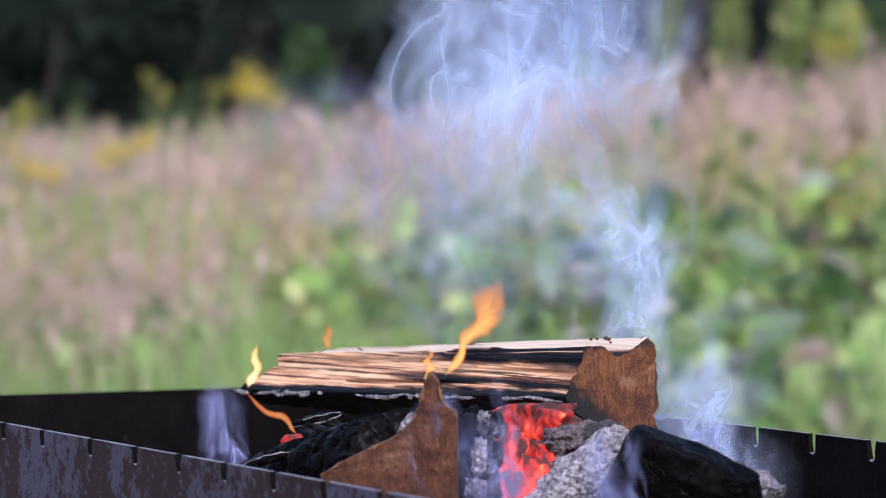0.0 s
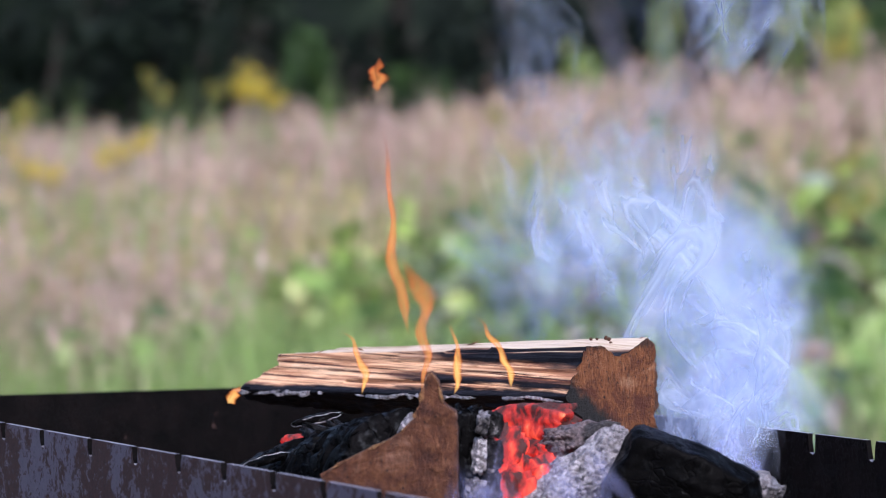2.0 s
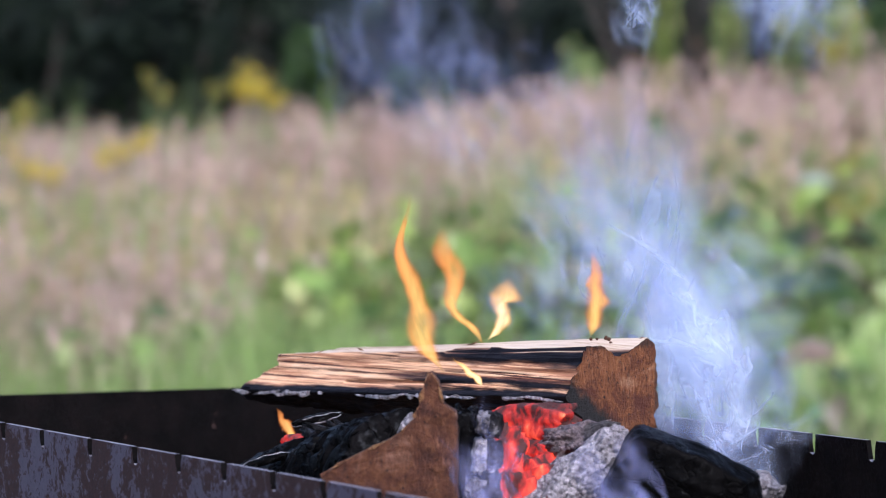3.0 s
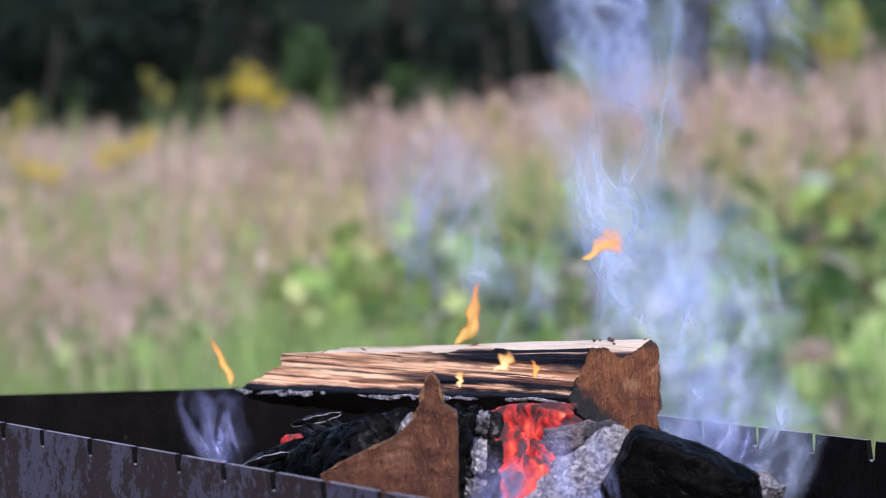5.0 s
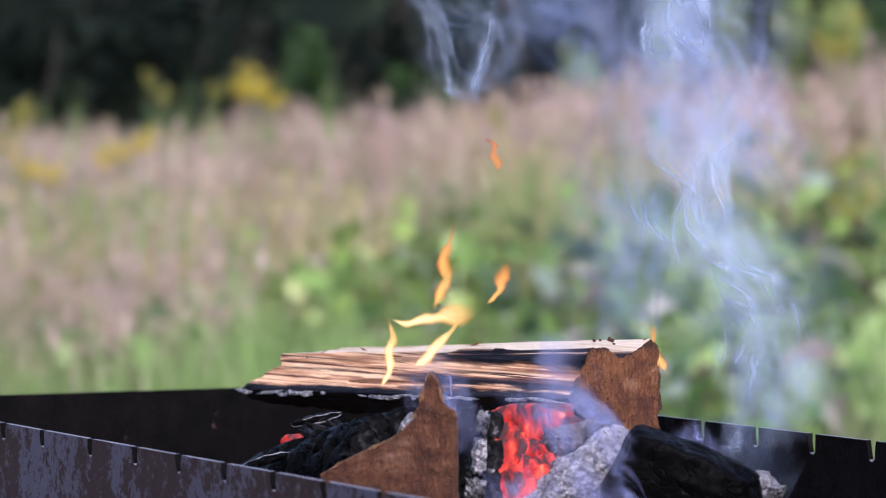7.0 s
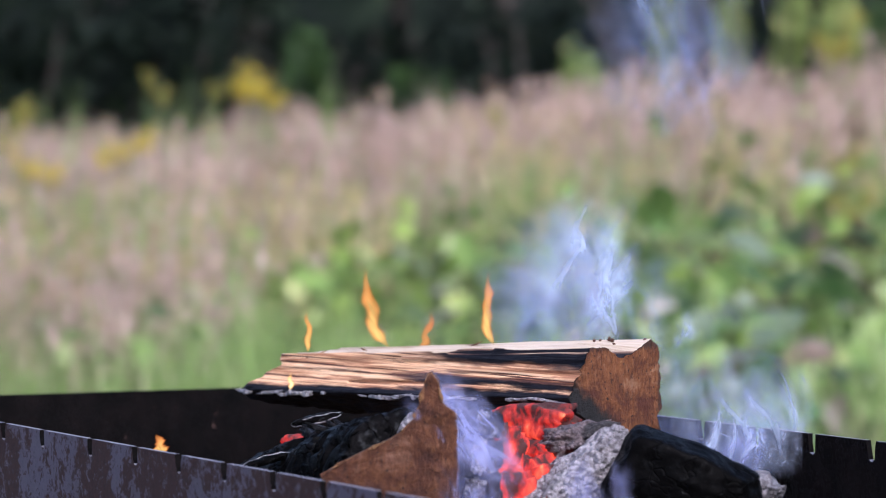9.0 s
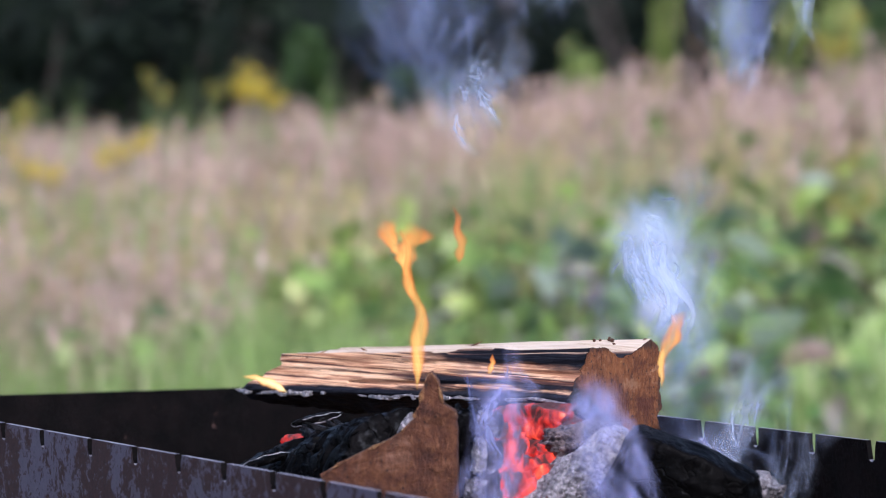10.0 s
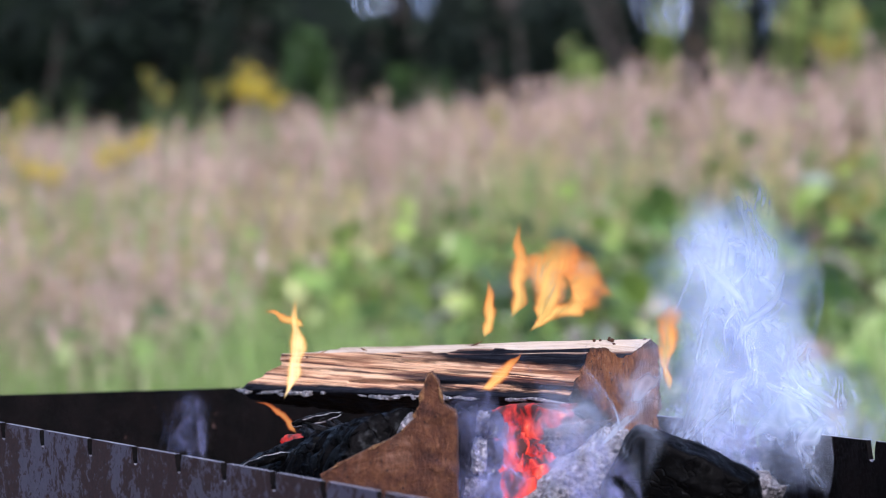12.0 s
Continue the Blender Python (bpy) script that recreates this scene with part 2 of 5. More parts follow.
def smoke_mat(name="smoke", density=0.5, tone=(0.70, 0.79, 1.0)):
    """Thin wood smoke: mostly see-through, scattering bluish light, drawn out in filaments along each sheet; no two puffs alike."""
    m = Mat(name)
    uv = m.coords("UV")
    u, v = m.axis(uv, 0), m.axis(uv, 1)
    seed = m.math("MULTIPLY", m.info("Random"), 60.0)

    def cloud(vec, scale, detail, rough, dist):
        nd = m.n.new("ShaderNodeTexNoise")
        nd.noise_dimensions = "4D"
        for key, val in (("Scale", scale), ("Detail", detail), ("Roughness", rough), ("Distortion", dist)):
            nd.inputs[key].default_value = val
        m.l.new(vec, nd.inputs["Vector"])
        m.l.new(seed, nd.inputs["W"])
        return nd

    flow = m.mix(0.42, m.coords("UV", (1.0, 1.9, 1.0)), cloud(m.coords("UV"), 1.8, 2, 0.5, 0.0).outputs["Color"])
    n1 = cloud(flow, 1.9, 4, 0.55, 0.8).outputs["Fac"]
    n2 = cloud(flow, 2.6, 2, 0.5, 1.3).outputs["Fac"]
    ridge = m.math("SUBTRACT", 1.0, m.math("ABSOLUTE", m.math("MULTIPLY", m.math("SUBTRACT", n2, 0.5), 5.0)), True)
    body = m.span(n1, 0.40, 0.66)
    du, dv = m.math("MULTIPLY", m.math("SUBTRACT", u, 0.5), 2.0), m.math("MULTIPLY", m.math("SUBTRACT", v, 0.5), 2.0)
    r2 = m.math("ADD", m.math("MULTIPLY", du, du), m.math("MULTIPLY", dv, dv))
    edge = m.math("MULTIPLY", m.span(r2, 0.98, 0.15), m.math("MULTIPLY", m.span(u, 0.0, 0.12), m.span(u, 1.0, 0.88)))
    fill = m.math("ADD", 0.33, m.math("MULTIPLY", m.math("POWER", ridge, 2.5), 0.85))
    a = m.math("MULTIPLY", m.math("MULTIPLY", edge, body), m.math("MULTIPLY", fill, density), True)
    df, tl, tp = m.n.new("ShaderNodeBsdfDiffuse"), m.n.new("ShaderNodeBsdfTranslucent"), m.n.new("ShaderNodeBsdfTransparent")
    df.inputs["Color"].default_value = tl.inputs["Color"].default_value = (*tone, 1)
    half, mx = m.n.new("ShaderNodeMixShader"), m.n.new("ShaderNodeMixShader")
    half.inputs[0].default_value = 0.5
    m.l.new(df.outputs[0], half.inputs[1]), m.l.new(tl.outputs[0], half.inputs[2])
    m.l.new(a, mx.inputs[0]), m.l.new(tp.outputs[0], mx.inputs[1]), m.l.new(half.outputs[0], mx.inputs[2])
    m.l.new(mx.outputs[0], m.out.inputs["Surface"])
    return m.m


def flame_mat(name="flame", power=1.3, core=(1.0, 0.62, 0.16), rim=(1.0, 0.22, 0.035), body=0.82):
    """Luminous gas: yellow along the middle, orange at the edges and the tip, thinning out."""
    m = Mat(name)
    uv = m.coords("UV")
    u, v = m.axis(uv, 0), m.axis(uv, 1)
    n = m.noise(m.coords("Object", (120, 120, 26)), 1.0, 4, 0.6, 1.0)
    across = m.math("MULTIPLY", m.span(v, 0.0, 0.5), m.span(v, 1.0, 0.5))
    along = m.math("MULTIPLY", m.span(u, 0.0, 0.16), m.span(u, 1.0, 0.55))
    hot = m.math("MULTIPLY", m.math("ADD", across, m.math("MULTIPLY", m.math("SUBTRACT", n, 0.5), 1.1)), m.span(u, 1.0, 0.2, 0.25, 1.0), True)
    c = m.mix(hot, rim, core)
    fade = m.math("MULTIPLY", m.math("MULTIPLY", m.span(across, 0.0, 0.80), m.math("POWER", along, 0.7)), m.span(n, 0.28, 0.60, 0.15, 1.0), True)
    em, tp, mx = m.n.new("ShaderNodeEmission"), m.n.new("ShaderNodeBsdfTransparent"), m.n.new("ShaderNodeMixShader")
    m.l.new(c, em.inputs["Color"])
    em.inputs["Strength"].default_value = power
    m.l.new(m.math("MULTIPLY", fade, body), mx.inputs[0])
    m.l.new(tp.outputs[0], mx.inputs[1]), m.l.new(em.outputs[0], mx.inputs[2])
    m.l.new(mx.outputs[0], m.out.inputs["Surface"])
    return m.m


M_WOOD = split_wood()
M_SAWN = sawn_wood("sawn_end_grain", (0.56, 0.36, 0.24), True)
M_SAWN_DARK = sawn_wood("scorched_end_grain", (0.36, 0.225, 0.175))
M_FIBRE = sawn_wood("torn_fibres", (0.95, 0.90, 0.84))
M_CHAR = charcoal_mat("charcoal", 0.05, 0.004)
M_CHAR_SMOOTH = charcoal_mat("smooth_charcoal", -0.3, 0.002, 0.12)
M_CHAR_ASHY = charcoal_mat("ashy_charcoal", 0.55, 0.016)
M_ASH = ash_mat()
M_ASH_GREY = ash_mat("pale_grey_ash", (1.35, 1.32, 1.30), 0.25)
M_ASH_DARK = ash_mat("brownish_ash", (0.62, 0.50, 0.48), 0.95)
M_ASH_PALE = ash_mat("white_ash", (1.9, 1.9, 1.85), 0.1)
M_EMBER = ember_mat("ember", 0.85, 0.42)
M_EMBER_DIM = ember_mat("dull_ember", 0.6, 0.35)
M_EMBER_LOW = ember_mat("red_ember", 0.62, 0.30)
M_STEEL = steel_mat("rusty_steel", False)
M_SOOT = steel_mat("sooty_steel", True)
M_BARK = bark_mat()
M_GROUND = ground_mat()
M_GRASS = plant_mat("green_grass", (0.11, 0.15, 0.045), (0.29, 0.42, 0.115), (0.68, 0.62, 0.37), clump=3.2)
M_STRAW = plant_mat("ripe_grass", (0.30, 0.22, 0.12), (0.55, 0.395, 0.325), (0.75, 0.565, 0.49), clump=4.0)
M_GOLD = plant_mat("golden_grass", (0.34, 0.28, 0.10), (0.58, 0.47, 0.22), (0.74, 0.66, 0.42), clump=3.0)
M_LEAF = plant_mat("broad_leaf", (0.07, 0.13, 0.04), (0.19, 0.35, 0.09), (0.42, 0.55, 0.18), single=True)
M_LEAF_LIGHT = plant_mat("light_leaf", (0.14, 0.22, 0.05), (0.32, 0.48, 0.12), (0.55, 0.64, 0.28), single=True)
M_LEAF_GREY = plant_mat("greyish_leaf", (0.10, 0.15, 0.08), (0.22, 0.28, 0.18), (0.40, 0.45, 0.36), single=True)
M_LEAF_FRESH = plant_mat("fresh_leaf", (0.24, 0.34, 0.06), (0.42, 0.56, 0.12), (0.62, 0.68, 0.26), single=True)
M_LEAF_DULL = plant_mat("withered_leaf", (0.08, 0.05, 0.035), (0.22, 0.15, 0.11), (0.60, 0.55, 0.48), single=True)
M_YELLOW = plant_mat("goldenrod_flower", (0.45, 0.36, 0.04), (0.75, 0.60, 0.04), (0.90, 0.78, 0.15))
M_YELLOW_DULL = plant_mat("faded_goldenrod_flower", (0.22, 0.22, 0.05), (0.45, 0.40, 0.07), (0.62, 0.55, 0.14))
M_STEM = plant_mat("weed_stem", (0.10, 0.12, 0.03), (0.22, 0.20, 0.08), (0.34, 0.24, 0.13))
# near-black leaves: the shade under the canopy is put into their colour
M_FOREST_SHADE = plant_mat("forest_leaf_in_shade", (0.005, 0.008, 0.007), (0.013, 0.021, 0.014), (0.036, 0.054, 0.030), trans=0.2, clump=1.2)
M_FOREST_SHADE.node_tree.nodes["Principled BSDF"].inputs["Specular IOR Level"].default_value = 0.1
# lit and half-shaded copies of the leaf, the light mixed into the colour
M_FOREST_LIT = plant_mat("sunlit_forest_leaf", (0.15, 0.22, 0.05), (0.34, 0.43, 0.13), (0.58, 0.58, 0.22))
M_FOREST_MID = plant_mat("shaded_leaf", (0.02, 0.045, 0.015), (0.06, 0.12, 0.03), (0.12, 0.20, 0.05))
M_SMOKE = smoke_mat("smoke", 0.45)
M_SMOKE_THIN = smoke_mat("thin_smoke", 0.37)
M_HAZE = smoke_mat("hazy_smoke", 0.20, (0.54, 0.63, 1.0))
M_VEIL = smoke_mat("veil_of_smoke", 0.36, (0.56, 0.60, 1.0))
# paler steel: the highlight along the grill's rim is put into this colour
M_EDGE = Mat("steel_edge_highlight", 0.5, 0.6).color((0.36, 0.33, 0.35)).m
M_FLAME = flame_mat("flame", 0.72)
M_FLAME_RED = flame_mat("red_flame", 0.60, (1.0, 0.40, 0.10), (0.95, 0.17, 0.04), 0.58)
M_FLAME_HOT = flame_mat("hot_flame", 1.0, (1.0, 0.80, 0.36), (1.0, 0.40, 0.07))


# ---- mesh helpers ----
def mesh_of(name, bm, material, smooth=True):
    me = bpy.data.meshes.new(name)
    bm.normal_update()
    bm.to_mesh(me)
    bm.free()
    for mt in material if isinstance(material, (list, tuple)) else [material]:
        me.materials.append(mt)
    if smooth:
        me.polygons.foreach_set("use_smooth", [True] * len(me.polygons))
    return me


def part(name, bm, material, parent=None, label="", smooth=True, m=None):
    ob = new(name, mesh_of(name, bm, material, smooth))
    if parent:
        ob.parent = parent
    if m is not None:
        ob.matrix_basis = m
    if label:
        tagged(ob, label)
    return ob


def raw(name, verts, faces, material, parent=None, smooth=False):
    me = bpy.data.meshes.new(name)
    me.from_pydata(verts, [], faces)
    me.materials.append(material)
    if smooth:
        me.polygons.foreach_set("use_smooth", [True] * len(me.polygons))
    ob = new(name, me)
    if parent:
        ob.parent = parent
    return ob


def thing(name, m, label, category, group="", kind=""):
    ob = new(name)
    ob.empty_display_size = 0.02
    ob.matrix_basis = m
    return tagged(ob, label, category, group, kind)


def fbm(p, scale, octaves=4):
    return noise.fractal(Vector(p) * scale, 1.0, 2.0, octaves)


def lump(size, seed, rough=0.25, scale=1.6, sub=3, facet=0.0):
    """A broken, uneven lump with the given half sizes, resting about its own middle."""
    bm = bmesh.new()
    bmesh.ops.create_icosphere(bm, subdivisions=sub, radius=1)
    off = Vector((seed * 7.3, seed * 3.1, seed * 5.7))
    for v in bm.verts:
        p = v.co.copy()
        c = max(abs(p.x), abs(p.y), abs(p.z))
        boxy = p / c
        p = p.lerp(boxy, facet)
        d = noise.fractal(p * scale + off, 0.9, 2.1, 5) * rough + noise.cell(p * scale * 1.4 + off) * rough * 0.25
        p = p * (1 + d)
        v.co = Vector((p.x * size[0], p.y * size[1], p.z * size[2]))
    return bm


def sweep(rings, cap=True):
    """A mesh through rings of equally many points."""
    bm = bmesh.new()
    rows = [[bm.verts.new(p) for p in r] for r in rings]
    n = len(rows[0])
    for a, b in zip(rows, rows[1:]):
        for i in range(n):
            bm.faces.new((a[i], a[(i + 1) % n], b[(i + 1) % n], b[i]))
    if cap:
        bm.faces.new(rows[0][::-1])
        bm.faces.new(rows[-1])
    return bm


def tube(points, radii, sides=8):
    rings = []
    for i, p in enumerate(points):
        p = Vector(p)
        d = Vector(points[min(i + 1, len(points) - 1)]) - Vector(points[max(i - 1, 0)])
        q = d.to_track_quat("Z", "Y")
        r = radii[i]
        rings.append([p + q @ Vector((math.cos(k * math.tau / sides) * r, math.sin(k * math.tau / sides) * r, 0)) for k in range(sides)])
    return sweep(rings)


def blend(rows, t):
    """Straight-line value at t of rows (position, value)."""
    return float(np.interp(t, [r[0] for r in rows], [r[1] for r in rows]))


# ---- ground ----
def rise(x, y):
    """Height of the ground: level round the grill, climbing gently towards the wood."""
    t = min(max((y - 4.0) / 16.0, 0.0), 1.0)
    h = 0.28 * t * t * (3 - 2 * t) + max(0.0, min(y, 90) - 22) * 0.02
    return h + 0.05 * noise.noise(Vector((x * 0.25, y * 0.25, 0))) * min(1.0, max(0.0, y - 2.5))


def build_ground():
    bm = bmesh.new()
    ys = [-600, -200, -60, -20, -8, -3] + [-1.5 + 0.7 * i for i in range(62)] + [50, 70, 110, 200, 600]
    xs = [-600, -200, -70, -35] + [-20 + 1.0 * i for i in range(41)] + [35, 70, 200, 600]
    grid = [[bm.verts.new((x, y, rise(x, y))) for x in xs] for y in ys]
    for a, b in zip(grid, grid[1:]):
        for i in range(len(xs) - 1):
            bm.faces.new((a[i], a[i + 1], b[i + 1], b[i]))
    tagged(part("ground", bm, M_GROUND), "uneven grassy ground of a meadow rising to a wood", "ground", kind="structure")


build_ground()


# ---- grill ----
GRILL = pose(-0.3105, 1.598, 0, 0, 0, -62.4)
LONG, WIDE, RIM, FLOOR = 0.80, 0.3105, 0.80, 0.645


def notched_wall(length, notches, depth=0.0085, half=0.0036, slant=0.0016, thick=0.0025):
    """A steel side with slots cut into its upper edge to take the skewers; it stands in its own xz plane. The light
    caught by its rim and slot bottoms is put in as paler steel.
    """
    pts = [(0, RIM)]
    for s in notches:
        j = 0.0006 * math.sin(s * 91)
        pts += [(s - half - j, RIM), (s - half * 0.82, RIM - depth * 0.5), (s - half * 0.6 + slant * 0.5, RIM - depth * 0.9), (s + slant, RIM - depth),
                (s + half * 0.7 + slant * 0.5, RIM - depth * 0.86), (s + half * 0.85, RIM - depth * 0.4), (s + half + j, RIM)]
    pts += [(length, RIM), (length, FLOOR), (0, FLOOR)]
    bm = bmesh.new()
    a = [bm.verts.new((x, 0, z)) for x, z in pts]
    b = [bm.verts.new((x, thick, z)) for x, z in pts]
    bm.faces.new(a[::-1])
    bm.faces.new(b)
    n = len(pts)
    for i in range(n):
        f = bm.faces.new((a[i], a[(i + 1) % n], b[(i + 1) % n], b[i]))
        flat = abs(pts[i][1] - RIM) + abs(pts[(i + 1) % n][1] - RIM) < 1e-6
        deep = max(pts[i][1], pts[(i + 1) % n][1]) < RIM - depth * 0.8
        # slot sides get the darkest steel, so that the notches read dark
        f.material_index = 0 if i >= n - 3 else 1 if flat or deep else 2
    return bm


def box(x0, x1, y0, y1, z0, z1, bevel=0.0):
    bm = bmesh.new()
    bmesh.ops.create_cube(bm, size=1)
    for v in bm.verts:
        v.co = Vector(((x0 + x1) / 2 + v.co.x * (x1 - x0), (y0 + y1) / 2 + v.co.y * (y1 - y0), (z0 + z1) / 2 + v.co.z * (z1 - z0)))
    if bevel:
        bmesh.ops.bevel(bm, geom=bm.edges[:], offset=bevel, segments=2, affect="EDGES")
    return bm


def build_grill():
    g = thing("charcoal_grill", GRILL, "rusty sheet-steel charcoal grill with skewer notches, standing on grass", "grill")
    front = [0.154, 0.209, 0.264, 0.328, 0.385, 0.437, 0.489, 0.542, 0.594, 0.649, 0.704, 0.759]
    back = [0.0484 + 0.0511 * k for k in range(15)]
    part("side_wall", notched_wall(LONG, front), [M_STEEL, M_EDGE, M_SOOT], g, "blue-grey rusted steel side with skewer notches", False, pose(0, 0, 0, 0, 0, -1.5))
    part("side_wall", notched_wall(LONG, back, 0.0100, 0.0036, 0.0008), [M_SOOT, M_EDGE, M_SOOT], g, "soot-blackened steel side with skewer notches", False, pose(0, WIDE, 0))
    part("end_wall", box(0.0, 0.0025, 0.003, WIDE - 0.0005, FLOOR, RIM), M_SOOT, g, "soot-blackened steel end", False)
    part("end_wall", box(LONG - 0.0025, LONG, -0.0165, WIDE - 0.0005, FLOOR, RIM), M_SOOT, g, "", False)
    part("bottom_plate", box(0.003, LONG - 0.003, 0.003, WIDE - 0.0005, FLOOR, FLOOR + 0.003), M_SOOT, g, "", False)
    for x in (0.03, LONG - 0.055):
        for y in (-0.026, WIDE + 0.0068):
            part("leg", box(x, x + 0.025, y - 0.004, y + 0.004, 0.0, FLOOR + 0.04, 0.001), M_STEEL, g, "", False)
    return g


build_grill()


# ---- split log on the fire ----
def build_log():
    length = 0.266
    g = thing("split_log", pose(-0.1027, 1.500, 0.804, 0, 0, -53.2), "split pale firewood log, scorched black below, lying on the coals", "log")
    # cross-section, y towards the back, z up
    sec = [(0.0170, 0.0), (0.0, 0.0165), (0.0065, 0.0270), (0.0125, 0.0395), (0.0215, 0.0400), (0.0300, 0.0350), (0.0370, 0.0355), (0.0500, 0.0430), (0.0540, 0.0395), (0.0560, 0.0200), (0.0555, 0.0), (0.035, -0.004)]
    fine = []
    for (a, b), (c, d) in zip(sec, sec[1:] + sec[:1]):
        k = max(3, int(math.hypot(c - a, d - b) / 0.0007))
        fine += [(a + (c - a) * i / k, b + (d - b) * i / k) for i in range(k)]
    rings = []
    n = 150
    for i in range(n + 1):
        t = i / n
        ring = []
        for y, z in fine:
            zz = z / 0.043
            x0 = -0.015 + 0.032 * min(1.0, max(0.0, (zz - 0.30) / 0.5)) + 0.006 * noise.noise(Vector((y * 200, z * 260, 4)))
            x1 = length + 0.0016 * noise.noise(Vector((y * 420, z * 420, 9)))
            x = x0 + (x1 - x0) * t
            u = x / length
            thin = 0.42 + 0.20 * min(1.0, max(0.0, (z - 0.0165) / 0.020))
            flat = thin + (1 - thin) * u
            yy = y * (0.92 + 0.08 * u)
            zv = z
            if z > 0.03 and 0.0215 < y < 0.05:
                zv = z + (0.0395 + (y - 0.0215) * 0.09 - z) * min(1.0, (1 - u) * 9)
            zz2 = zv * flat
            r = noise.fractal(Vector((x * 9, y * 240, z * 240)), 1.0, 2.0, 4) * 0.0010
            r += 0.0016 * max(0.0, noise.noise(Vector((x * 14 + 3, y * 90, z * 120))) - 0.15)
            # the split face breaks off in long thin layers
            if y < 0.0215 and z > 0.012:
                layer = math.floor((z + 0.3 * y) * 480 + 1.3 * noise.noise(Vector((x * 6, 1, 2))))
                r += 0.0007 * noise.cell(Vector((layer * 3.7 + 0.5, math.floor(x * 11 + layer * 0.37) + 0.5, 2.5)))
            if z < 0.011:
                r += 0.0025 * noise.noise(Vector((x * 90, y * 90, z * 90)))
            cy, cz = 0.028, 0.02
            d = Vector((0, y - cy, z - cz)).normalized()
            ring.append(Vector((x, yy, zz2)) + d * r)
        rings.append(ring)
    bm = sweep(rings, cap=False)
    rows = len(rings[0])
    bm.verts.ensure_lookup_table()
    bm.faces.new([bm.verts[i] for i in range(rows)][::-1])
    body = part("split_body", bm, M_WOOD, g, "pale split wood with charred lower edge")
    # sawn end, set a hair proud, worn along the upper edge
    last = rings[-1]
    c = sum(last, Vector()) / len(last)
    bm = bmesh.new()
    steps = 14
    ringsv = []
    for k in range(steps + 1):
        s = 1 - k / steps
        rv = []
        for p in last:
            q = c + (p - c) * s
            q.x = c.x + (p.x - c.x) * s ** 8
            q = q + Vector((0.0005 + 0.0002 * noise.noise(Vector((q.y * 160, q.z * 160, 2))) * (1 if k else 0), 0, 0))
            rv.append(bm.verts.new(q))
            if s == 0:
                rv = rv * len(last)
                break
        ringsv.append(rv)
    for a, b in zip(ringsv, ringsv[1:]):
        for i in range(rows):
            j = (i + 1) % rows
            if b[i] is b[j]:
                bm.faces.new((a[i], a[j], b[i]))
            else:
                bm.faces.new((a[i], a[j], b[j], b[i]))
    part("sawn_end", bm, M_SAWN, g, "rough orange-brown sawn end grain")
    # crumbs and loose splinters on its upper side
    for k, (x, y, z, a) in enumerate(((0.242, 0.046, 0.0415, 0.0013), (0.236, 0.049, 0.0415, 0.0010), (0.246, 0.044, 0.0400, 0.0009), (0.262, 0.050, 0.0425, 0.0012), (0.232, 0.047, 0.0412, 0.0008), (0.226, 0.048, 0.0408, 0.0011), (0.239, 0.047, 0.0425, 0.0009))):
        part("crumb", lump((a, a * 0.7, a * 0.7), 300 + k, 0.5, 1.7, 2), M_SAWN_DARK, g, "dark reddish crumb of bark", True, pose(x, y, z))
    for k, (x, y, z, tilt) in enumerate(((0.075, 0.020, 0.0298, 8), (0.135, 0.046, 0.0345, -5), (0.165, 0.016, 0.0330, 6), (0.045, 0.012, 0.0262, -10), (0.10, 0.018, 0.0300, 4))):
        part("splinter", tube([(-0.007, 0, 0), (0, 0.0002, 0.0006), (0.008, 0, 0.0018)], [0.00035, 0.00045, 0.0001], 6), M_FIBRE, g, "", True, pose(x, y, z, 0, tilt, 12 * (k - 2)))
    # white ash flakes peeling along the burnt lower edge
    rnd = random.Random(5)
    spots = [(0.022, 0.011), (0.018, 0.006), (0.047, 0.011), (0.052, 0.007), (0.032, 0.004), (0.118, 0.010), (0.133, 0.009), (0.126, 0.006), (0.145, 0.004), (0.170, 0.008), (0.182, 0.004), (-0.004, 0.006)]
    spots += [(rnd.uniform(0.19, 0.262), rnd.uniform(0.003, 0.008)) for k in range(9)] + [(rnd.uniform(0.0, 0.19), rnd.uniform(0.0015, 0.004)) for k in range(14)]
    for k, (x, w) in enumerate(spots):
        fl = lump((w, 0.0007, rnd.uniform(0.0004, 0.0009)), k + 40, 0.7, 2.6, 3)
        part("ash_flake", fl, M_ASH_PALE, g, "", True, pose(x, -0.0006, 0.0058 + 0.0353 * x + rnd.uniform(-0.0007, 0.0010), 0, rnd.uniform(-7, 3), 0))
    return g


LOG = build_log()


# ---- burnt log with its sawn end towards us ----
def build_burnt_log():
    g = thing("burnt_log", pose(-0.0058, 1.16, 0.772, 0, 0, 0), "charred half-burnt log with a brown sawn end, propped on the coals", "log")
    # the sawn end: a pointed slab, hollow on one side, straight on the other
    bm = bmesh.new()
    front, backv = [], []
    n = 72
    left, right = [], []
    outline_l = ((-0.045, -0.0512), (-0.0110, -0.0510), (0.0212, -0.0470), (0.0264, -0.0392), (0.0325, -0.0271), (0.0370, -0.0173), (0.0406, -0.0118), (0.0464, -0.0070), (0.0518, -0.0045), (0.0562, -0.0037), (0.0611, -0.0025), (0.0660, -0.0008))
    outline_r = ((-0.045, 0.0118), (0.0270, 0.0120), (0.0416, 0.0118), (0.0500, 0.0111), (0.0508, 0.0073), (0.0523, 0.0058), (0.0562, 0.0049), (0.0623, 0.0036), (0.0660, 0.0006))
    for i in range(n + 1):
        z = -0.045 + (0.066 + 0.045) * i / n
